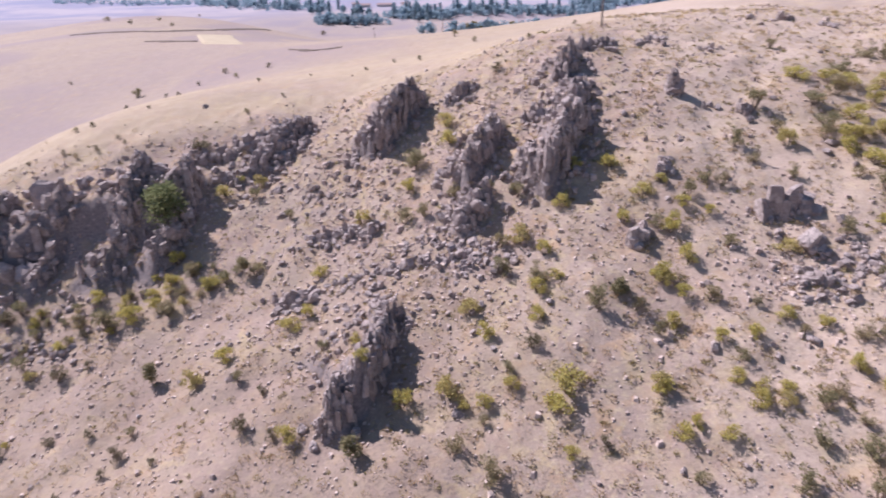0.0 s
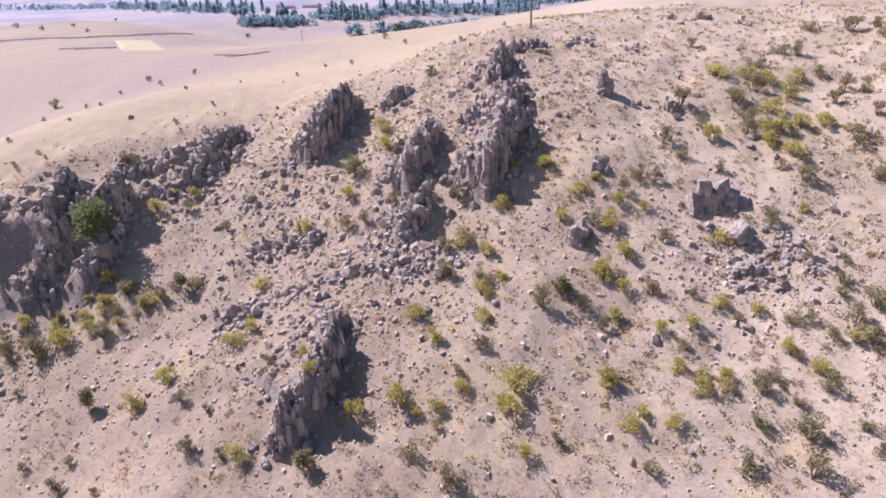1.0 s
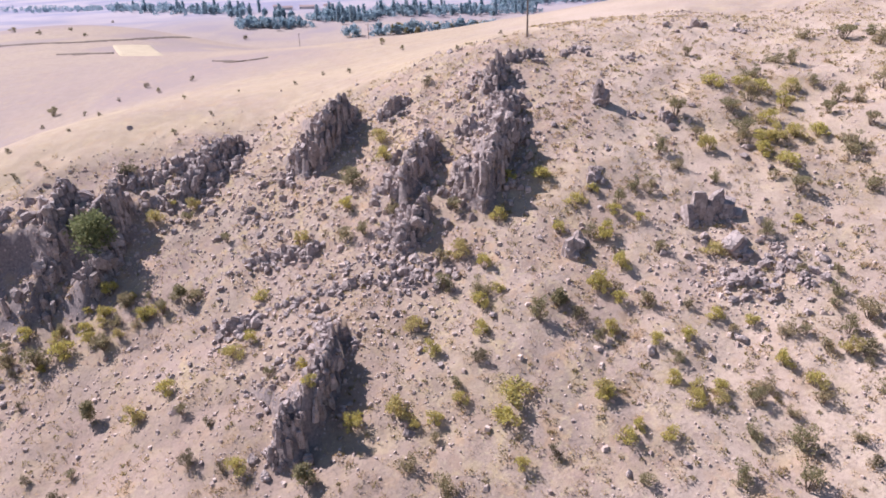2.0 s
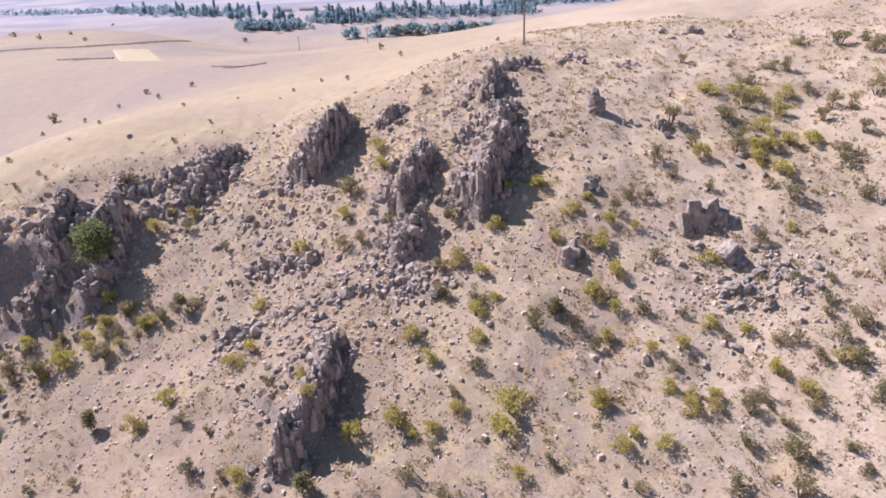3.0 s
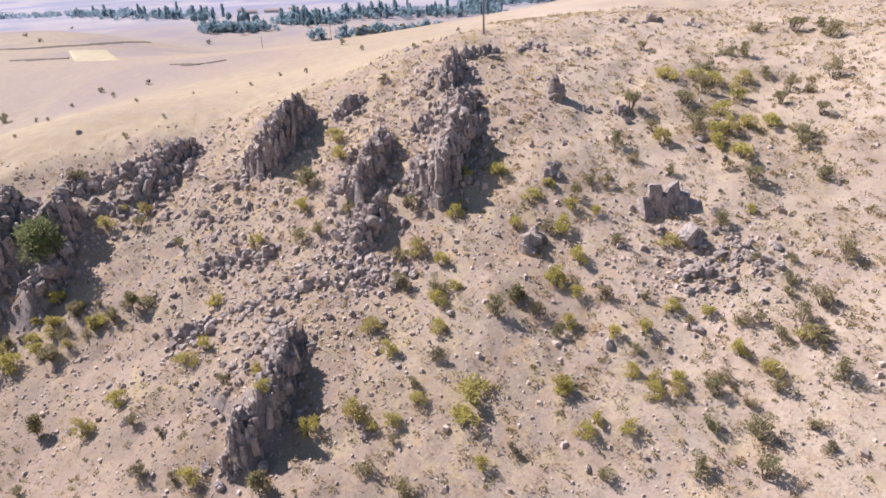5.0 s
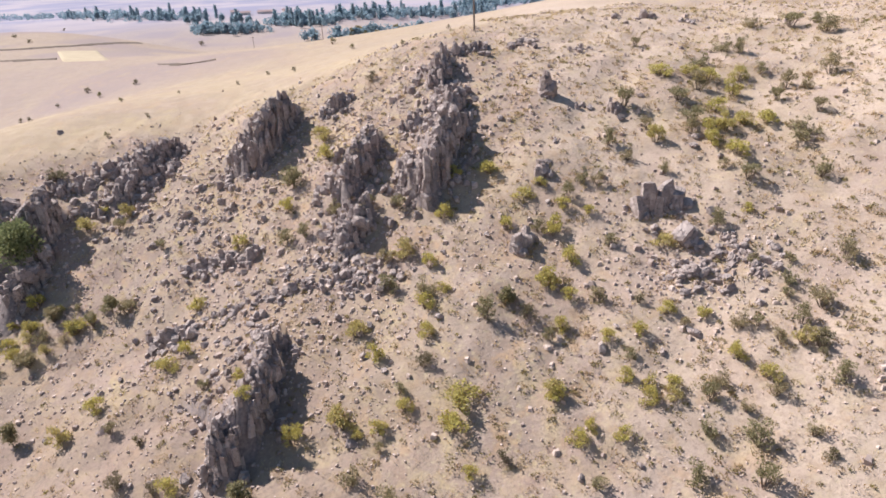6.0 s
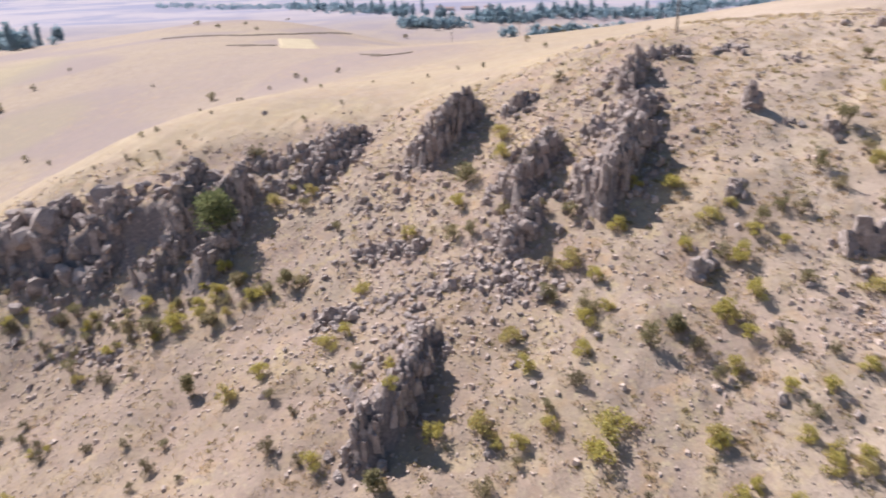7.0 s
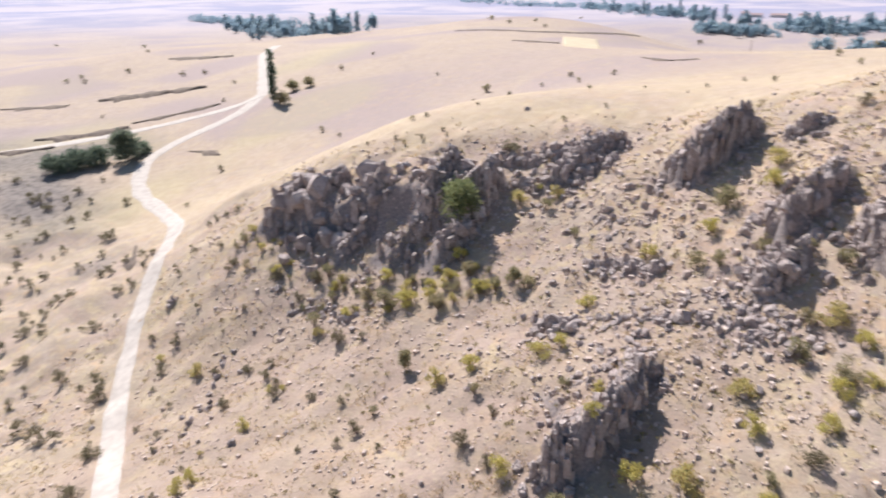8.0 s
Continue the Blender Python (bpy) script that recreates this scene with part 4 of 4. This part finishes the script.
def tree_kind(label, mat, seed, height, spread, n, leaf, columnar=False, category="tree", group=""):
    """A tree: tapered trunk, limbs and a crown of many leaves in uneven clumps."""
    rng = np.random.default_rng(seed)
    top = tagged(new("poplar_tree" if columnar else "tree"), label, category, group)
    bm, blobs = bmesh.new(), []
    tube(bm, (0, 0, -0.6), (0.04 * spread, 0, height * 0.35), 0.034 * height * 0.55, 0.025 * height * 0.55, 8)
    tube(bm, (0.04 * spread, 0, height * 0.35), (0, 0.03 * spread, height * 0.8), 0.025 * height * 0.5, 0.006 * height, 7)
    for i in range(16 if columnar else 15):
        a = 2.4 * i + rng.uniform(-0.5, 0.5)
        if columnar:
            z = height * (0.10 + 0.85 * i / 15)
            r, br = spread * 0.14 * rng.uniform(0.3, 1.0), spread * (0.44 - 0.2 * abs(i / 15 - 0.4)) * rng.uniform(0.85, 1.1)
        else:
            z = height * rng.uniform(0.3, 0.85)
            r, br = spread * 0.36 * rng.uniform(0.3, 1.0) * (1.2 - z / height), spread * rng.uniform(0.14, 0.24)
        tip = (r * math.cos(a), r * math.sin(a), z)
        blobs.append((*tip, br))
        tube(bm, (0.02, 0.02, z * 0.62), tip, 0.008 * height, 0.003 * height, 5)
    part("trunk", bm, BARK, top)
    part("crown", leaves_mesh("crown", blobs, n, leaf, mat, seed + 5, 0.3), None, top)
    return top


def stand(ob, x, y, turn=0.0, size=1.0, sink=0.0):
    return copy_thing(ob, Matrix.Translation((x, y, ground_at(x, y) - sink)) @ pose(0, 0, 0, 0, 0, turn) @ Matrix.Scale(size, 4))


PALE_LEAF = leaf_material("pale_green_leaf", (0.16, 0.19, 0.09), (0.29, 0.30, 0.15), (0.24, 0.25, 0.12))
cliff_tree = tree_kind("bushy green tree growing out of the shaded cliff", PALE_LEAF, 401, 5.6, 8.4, 3200, 0.34)
cliff_tree.location = (-42.3, 80.4, ground_at(-42.3, 80.4) - 0.6)
for i, (x, y, tall, across) in enumerate(((-9.9, 80.6, 3.3, 3.9), (-30.0, 72.6, 3.1, 2.6), (-12.3, 47.0, 2.9, 2.6), (-37.0, 60.6, 3.2, 2.3), (11.4, 57.6, 1.8, 2.2))):
    bush = tree_kind("dense olive-grey bush standing on the dry slope", OLIVE_LEAF, 421 + i, tall, across, 1100, 0.2, category="bush", group="tall bushes on the slope")
    bush.name = "bush"
    bush.location = (x, y, ground_at(x, y) - 0.2)
track_tree = tree_kind("dark green broad tree beside the dirt track", TREE_LEAF, 402, 9.5, 11.5, 3000, 0.7)
track_tree.location = (-181, 117.5, ground_at(-181, 117.5) - 0.3)
thicket = tree_kind("low dark thicket beside the dirt track", TREE_LEAF, 403, 5.2, 12.0, 1800, 0.7)
thicket.location = (-188.5, 112.5, ground_at(-188.5, 112.5) - 0.3)
stand(thicket, -192, 108, 70, 1.0, 0.3)
stand(thicket, -183, 123, 160, 0.8, 0.3)
stand(thicket, -196, 104, 210, 0.9, 0.3)
lone_poplar = tree_kind("tall slender poplar beside the dirt track", TREE_LEAF, 404, 17.5, 3.4, 1800, 0.6, True)
lone_poplar.location = (-170, 165.5, ground_at(-170, 165.5) - 0.3)
poplar_bush = tree_kind("small grey-green trees by the poplar", OLIVE_LEAF, 405, 5.5, 6.5, 900, 0.5)
poplar_bush.location = (-163, 163, ground_at(-163, 163) - 0.2)
stand(poplar_bush, -172, 176, 120, 0.9, 0.2)
stand(poplar_bush, -168, 180, 200, 0.8, 0.2)

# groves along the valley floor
grove_poplar = tree_kind("hazy blue-green poplar in the valley grove", HAZE_TINTED_LEAF, 411, 15, 4.0, 420, 1.5, True, group="trees of the valley groves")
grove_round = tree_kind("hazy blue-green round tree in the valley grove", HAZE_TINTED_LEAF, 412, 10, 10, 420, 1.7, group="trees of the valley groves")
grove_near = tree_kind("dusty green tree at the valley edge", OLIVE_LEAF, 413, 8, 9, 420, 1.4, group="trees of the valley groves")


def grove(kinds, a, b, n, deep, seed):
    rng = np.random.default_rng(seed)
    for i in range(n):
        k = rng.uniform(0, 1)
        x, y = a[0] + (b[0] - a[0]) * k + rng.normal(0, deep * 0.3), a[1] + (b[1] - a[1]) * k + rng.normal(0, deep)
        stand(kinds[rng.integers(len(kinds))], x, y, rng.uniform(0, 360), rng.uniform(0.7, 1.25), 0.5)


grove((grove_round, grove_poplar), (-125, 850), (-60, 830), 37, 20, 1)
grove((grove_round, grove_poplar), (-60, 880), (130, 900), 74, 24, 2)
grove((grove_round,), (-190, 775), (-130, 770), 23, 10, 3)
grove((grove_round, grove_poplar), (-480, 1150), (-240, 1000), 57, 24, 4)
grove((grove_near, grove_round), (-70, 668), (60, 650), 30, 8, 5)
grove((grove_round, grove_poplar), (-700, 600), (-330, 390), 68, 16, 6)
grove((grove_round, grove_poplar), (-60, 840), (-240, 900), 34, 20, 7)
grove((grove_round,), (100, 980), (330, 1050), 44, 24, 8)
for ob in (grove_poplar, grove_round, grove_near):
    for o in (*ob.children_recursive, ob):
        bpy.data.objects.remove(o)


def far_woods(patches, seed):
    """Woods along the valley floor, too far off to count: leaves in uneven clumps."""
    rng = np.random.default_rng(seed)
    blobs = []
    for (ax, ay), (bx, by), deep, n in patches:
        for _ in range(n):
            k = rng.uniform(0, 1)
            x, y = ax + (bx - ax) * k + rng.normal(0, 6), ay + (by - ay) * k + rng.normal(0, deep)
            r = rng.uniform(3.0, 5.5)
            blobs.append((x, y, ground_at(x, y) + r * rng.uniform(0.5, 1.5), r))
    verts, faces = [], []
    for x, y, z, r in blobs:
        for _ in range(36):
            d = rng.normal(0, 1, 3)
            d /= np.linalg.norm(d)
            c = np.array([x, y, z]) + d * r * rng.uniform(0.6, 1.0)
            a = np.cross(d, rng.normal(0, 1, 3))
            a /= np.linalg.norm(a)
            b = np.cross(d, a)
            s, k = rng.uniform(0.8, 1.6), len(verts)
            verts += [tuple(c - a * s), tuple(c + b * s * 0.7), tuple(c + a * s), tuple(c - b * s * 0.7)]
            faces.append((k, k + 1, k + 2, k + 3))
    tagged(new("far_woods", sheet("far_woods", verts, faces, [HAZE_TINTED_LEAF])), "hazy blue-green woods along the valley floor", "woods", kind="stuff")


far_woods([((-130, 850), (-55, 835), 14, 110), ((-60, 885), (140, 900), 18, 190), ((-480, 1150), (-240, 1000), 16, 150), ((-200, 778), (-125, 770), 6, 60),
           ((-72, 668), (62, 650), 4, 60), ((-720, 610), (-330, 392), 9, 120), ((100, 985), (360, 1060), 18, 120), ((-800, 1250), (-420, 1220), 20, 120), ((-850, 650), (-600, 600), 8, 90)], 9)

# ---- power poles
WOOD = plain_material("weathered_pole_wood", (0.16, 0.12, 0.10), (0.27, 0.21, 0.17), 3.0, 0.85, 0.01)
STEEL = plain_material("dull_steel", (0.30, 0.29, 0.28), (0.40, 0.39, 0.38), 5.0, 0.5, 0.0)


def power_pole(x, y, high, turn):
    top = tagged(new("power_pole"), "slim weathered wooden power pole on the grassy brow", "power pole", "power poles along the line")
    top.location, top.rotation_euler = (x, y, ground_at(x, y)), (0, 0, radians(turn))
    bm = bmesh.new()
    tube(bm, (0, 0, -0.8), (0, 0, high), 0.15, 0.09, 10)
    part("post", bm, WOOD, top)
    bm = bmesh.new()
    bmesh.ops.create_cube(bm, size=1, matrix=Matrix.Translation((0, 0.12, high - 0.4)) @ Matrix.Diagonal((1.8, 0.1, 0.12, 1)))
    bmesh.ops.bevel(bm, geom=bm.edges[:], offset=0.015, segments=1)
    arm = part("crossarm", bm, STEEL, top)
    for u in (-0.8, 0, 0.8):
        bm = bmesh.new()
        tube(bm, (u, 0.12, high - 0.35), (u, 0.12, high - 0.1), 0.05, 0.03, 8)
        part("insulator", bm, STEEL, arm)


power_pole(14.8, 105, 9.0, 25)
power_pole(-20.8, 268, 9.0, 25)
power_pole(-58, 334, 9.0, 25)


# ---- far farm buildings in the valley
PLASTER = plain_material("pale_plaster", (0.55, 0.48, 0.46), (0.65, 0.58, 0.55), 0.5, 0.9, 0.0)
TILE = plain_material("faded_red_roof", (0.30, 0.21, 0.21), (0.37, 0.27, 0.26), 0.5, 0.85, 0.0)


def farm_house(x, y, long, wide, turn):
    top = tagged(new("farm_house"), "small far farmhouse with a faded red roof", "house", "houses in the valley")
    top.location, top.rotation_euler = (x, y, ground_at(x, y)), (0, 0, radians(turn))
    bm = bmesh.new()
    bmesh.ops.create_cube(bm, size=1, matrix=Matrix.Translation((0, 0, 1.2)) @ Matrix.Diagonal((long, wide, 4.4, 1)))
    part("wall", bm, PLASTER, top)
    l, w = long / 2 + 0.5, wide / 2 + 0.5
    part("roof", sheet("roof", [(-l, -w, 3.3), (l, -w, 3.3), (l, w, 3.3), (-l, w, 3.3), (-l, 0, 5.4), (l, 0, 5.4)],
                       [(0, 1, 5, 4), (2, 3, 4, 5), (1, 2, 5), (3, 0, 4), (3, 2, 1, 0)], [TILE]), None, top)


for x, y, l, w, a in ((-196, 1060, 16, 9, 10), (-168, 1072, 22, 9, -5), (-140, 1090, 12, 8, 30), (-215, 1085, 10, 8, 0)):
    farm_house(x, y, l, w, a)

# ---- field banks: low earth ridges between the far fields
BANK = plain_material("dark_earth_bank", (0.10, 0.075, 0.065), (0.2, 0.15, 0.12), 0.6, 0.95, 0.05)
STUBBLE = plain_material("pale_stubble", (0.40, 0.32, 0.225), (0.47, 0.38, 0.27), 0.25, 0.95, 0.04)


def bank(line, half, high, label="low dark earth bank between dry fields"):
    p = np.array(line, float)
    seg = np.r_[0, np.cumsum(np.hypot(*np.diff(p, axis=0).T))]
    verts, faces = [], []
    s = np.arange(0, seg[-1], 3.0)
    for v in s:
        x, y = np.interp(v, seg, p[:, 0]), np.interp(v, seg, p[:, 1])
        x2, y2 = np.interp(v + 0.5, seg, p[:, 0]), np.interp(v + 0.5, seg, p[:, 1])
        tx, ty = x2 - x + 1e-6, y2 - y
        n = math.hypot(tx, ty)
        w = half * (1 + 0.8 * float(waves(v, half, 9, 31))) * min(1, 0.2 + v / 8, 0.2 + (seg[-1] - v) / 8)
        for u, h in ((-1.6, -0.6), (-0.7, 0.75), (0.6, 1.0), (1.5, -0.6)):
            px, py = x - ty / n * u * w, y + tx / n * u * w
            verts.append((px, py, ground_at(px, py) + 0.12 + 0.6 * high * h * (0.8 + 0.3 * float(waves(v, u, 7, 32)))))
    for i in range(len(s) - 1):
        for j in range(3):
            faces.append((i * 4 + j + 1, i * 4 + j, i * 4 + 4 + j, i * 4 + 5 + j))
    return tagged(new("field_bank", sheet("field_bank", verts, faces, [BANK], True)), label, "earth bank", kind="structure")


bank([(-190, 306), (-177.5, 307.9), (-149.5, 309.1), (-135.9, 331.7), (-124.6, 388)], 1.5, 0.7)
bank([(-128.7, 252), (-107.9, 249)], 1.3, 0.6)
bank([(-57.7, 193), (-48.5, 183.6), (-39.5, 183.2)], 0.6, 0.3)
bank([(-267.4, 161.3), (-250, 174), (-229, 184.5)], 2.4, 1.9)
bank([(-296, 136.4), (-272, 153)], 1.5, 0.9)
bank([(-316, 230), (-281, 243)], 2.4, 1.1)
bank([(-234, 118), (-222, 128), (-213, 141)], 1.7, 1.3)
bank([(-217, 143), (-206, 155), (-196, 165)], 0.9, 0.8)
bank([(-232, 100), (-226, 108), (-219, 117)], 1.2, 1.0)
bank([(-166, 128), (-158, 128.5), (-150, 127)], 0.8, 0.5)
bank([(-120, 80), (-112, 74), (-106, 69)], 0.7, 0.4, "dark undercut bank beside the track")


def stubble_field(corners, n=14):
    a, b, c, d = (np.array(v, float) for v in corners)
    verts, faces = [], []
    for i in range(n + 1):
        for j in range(n + 1):
            u, v = i / n, j / n
            p = (a * (1 - u) + b * u) * (1 - v) + (d * (1 - u) + c * u) * v
            verts.append((p[0], p[1], ground_at(*p) + (0.45 if 0 < i < n and 0 < j < n else -0.4)))
    for i in range(n):
        for j in range(n):
            k = i * (n + 1) + j
            faces.append((k, k + n + 1, k + n + 2, k + 1))
    return tagged(new("stubble_field", sheet("stubble_field", verts, faces, [STUBBLE], True)), "pale cut stubble field behind the brow", "field", kind="structure")


stubble_field([(-129, 297), (-118, 312), (-81, 224), (-100, 234)])


# ---- loose stones and dry grass: nobody could count them
def stony(x, y):
    """How thick stones lie, 0 to 1."""
    a = 0.6 * np.exp(-((x + 10) / 16) ** 2 - ((y - 68) / 12) ** 2)
    b = 0.7 * np.exp(-((x - 29) / 9) ** 2 - ((y - 59) / 6) ** 2)
    c = 0.6 * np.exp(-((x + 20) / 22) ** 2 - ((y - 86) / 9) ** 2)
    d = 0.3 * np.exp(-((x + 58) / 16) ** 2 - ((y - 66) / 7) ** 2)
    return np.clip(0.14 + 0.1 * waves(x, y, 12, 41) + a + b + c + d + 0.5 * np.exp(-((x - 6) / 9) ** 2 - ((y - 84) / 9) ** 2), 0.03, 1)


def scatter(n, seed, thick, x0=-95, x1=80, y0=30, y1=128):
    rng = np.random.default_rng(seed)
    x, y = rng.uniform(x0, x1, n), rng.uniform(y0, y1, n)
    keep = rng.uniform(0, 1, n) < thick(x, y)
    off = (distance_to(x, y, TRACK_LINE) > 2.4) & ((x > 18) | (y < np.interp(x, [p[0] for p in RIDGE], [p[1] for p in RIDGE]) + rng.exponential(2.0, n)))
    return x[keep & off], y[keep & off], rng


def boulders():
    """The larger loose blocks, each a thing of its own."""
    x, y, rng = scatter(2200, 73, lambda x, y: 0.5 * stony(x, y))
    for px, py in list(zip(x, y))[:260]:
        ob = tagged(new("boulder", ROCKS["boulder"][rng.integers(16)]), "loose angular boulder lying on the dry slope", "boulder", "boulders on the slope")
        w = rng.uniform(0.4, 0.75) + 0.6 * rng.random() ** 5
        ob.location = (px, py, ground_at(px, py) - 0.1 * w)
        ob.rotation_euler, ob.scale = (rng.normal(0, 0.2), rng.normal(0, 0.2), rng.uniform(0, 6.283)), (w, w * rng.uniform(0.7, 1.1), w * rng.uniform(0.6, 1.1))


def loose_stones():
    x, y, rng = scatter(112000, 71, stony)
    n = len(x)
    size = 0.10 + 0.26 * rng.beta(1.2, 4.0, n) + 0.28 * (rng.uniform(0, 1, n) < 0.11) * rng.uniform(0, 1, n) + 0.4 * (rng.uniform(0, 1, n) < 0.04 * stony(x, y)) * rng.uniform(0.3, 1, n)
    box = np.array([(i, j, k) for k in (-1, 1) for j in (-1, 1) for i in (-1, 1)], float)
    v = box[None] * (1 + rng.uniform(-0.45, 0.25, (n, 8, 3)))
    v[:, 4:, :2] *= rng.uniform(0.45, 0.9, (n, 1, 1))
    v = v * np.stack([rng.uniform(0.7, 1.4, n), rng.uniform(0.6, 1.1, n), rng.uniform(0.5, 1.1, n)], -1)[:, None] * size[:, None, None] * 0.6
    a = rng.uniform(0, 6.283, n)
    c, s = np.cos(a)[:, None], np.sin(a)[:, None]
    v[..., 0], v[..., 1] = v[..., 0] * c - v[..., 1] * s, v[..., 0] * s + v[..., 1] * c
    v += np.stack([x, y, np.array([ground_at(a, b) for a, b in zip(x, y)]) + size * 0.18], -1)[:, None]
    quads = np.array([(0, 2, 3, 1), (4, 5, 7, 6), (0, 1, 5, 4), (1, 3, 7, 5), (3, 2, 6, 7), (2, 0, 4, 6)])
    f = (quads[None] + 8 * np.arange(n)[:, None, None]).reshape(-1, 4)
    me = sheet("loose_stones", v.reshape(-1, 3).tolist(), f.tolist(), [LOOSE])
    tagged(new("loose_stones", me), "loose pale angular stones strewn over the slope", "stones", kind="stuff")


def dry_grass():
    x, y, rng = scatter(72000, 72, lambda x, y: np.clip(0.3 + 0.5 * waves(x, y, 9, 43), 0.03, 0.9))
    n = len(x)
    z, blades = [ground_at(a, b) for a, b in zip(x, y)], 7
    verts, faces = [], []
    h = rng.uniform(0.12, 0.36, n)
    for i in range(n):
        for b in range(blades):
            a, o, w = rng.uniform(0, 6.283), rng.uniform(0.0, 0.24), 0.03
            ca, sa = math.cos(a), math.sin(a)
            px, py, k = x[i] + ca * o, y[i] + sa * o, len(verts)
            verts += [(px - sa * w, py + ca * w, z[i] - 0.03), (px + sa * w, py - ca * w, z[i] - 0.03), (px + ca * h[i] * 0.6, py + sa * h[i] * 0.6, z[i] + h[i] * rng.uniform(0.5, 1.0))]
            faces.append((k, k + 1, k + 2))
    tagged(new("dry_grass", sheet("dry_grass", verts, faces, [STRAW])), "dry straw-coloured grass tufts on the slope", "grass", kind="stuff")


def low_scrub(name, label, n, seed, lo, hi, leaves, mat):
    """Low brown forbs and thistles between the shrubs."""
    x, y, rng = scatter(n, seed, lambda x, y: np.clip(0.3 + 0.3 * waves(x, y, 14, 44) + 0.012 * (x + 20), 0.08, 0.8) * (1 - 0.75 * smooth(84, 104, y)), -95, 80, 30, 128)
    verts, faces = [], []
    for px, py in zip(x, y):
        w, z = rng.uniform(lo, hi), ground_at(px, py)
        for _ in range(leaves):
            a, r = rng.uniform(0, 6.283), w * math.sqrt(rng.uniform(0, 1))
            c = np.array([px + r * math.cos(a), py + r * math.sin(a), z + w * rng.uniform(0.05, 0.9) * (1.1 - r / w * 0.6)])
            d = np.array([math.cos(a) * 0.4, math.sin(a) * 0.4, 0.8]) + rng.normal(0, 0.35, 3)
            d /= np.linalg.norm(d)
            b = np.cross(d, rng.normal(0, 1, 3))
            b /= np.linalg.norm(b)
            s, k = rng.uniform(0.06, 0.13), len(verts)
            verts += [tuple(c - d * s), tuple(c + b * s * 0.5), tuple(c + d * s), tuple(c - b * s * 0.5)]
            faces.append((k, k + 1, k + 2, k + 3))
    tagged(new(name, sheet(name, verts, faces, [mat])), label, "scrub", kind="stuff")


def stone_material():
    m, nt, bsdf = make("loose_stone", 0.9)
    isle = nt.nodes.new("ShaderNodeNewGeometry").outputs["Random Per Island"]
    c = mix(nt, isle, (0.37, 0.283, 0.252), (0.63, 0.5, 0.44))
    nt.links.new(mix(nt, steps(nt, noise_node(nt, 4, 4, place_of(nt)), 0.5, 0.75), c, (0.27, 0.225, 0.205)), bsdf.inputs["Base Color"])
    return m


LOOSE = stone_material()
boulders()
loose_stones()
dry_grass()
low_scrub("low_scrub", "low dry brown and olive scrub between the shrubs", 6800, 74, 0.2, 0.55, 26, SCRUB)
low_scrub("dry_tussocks", "dry russet and ochre tussocks on the slope", 4200, 75, 0.3, 0.7, 34, RUSSET)
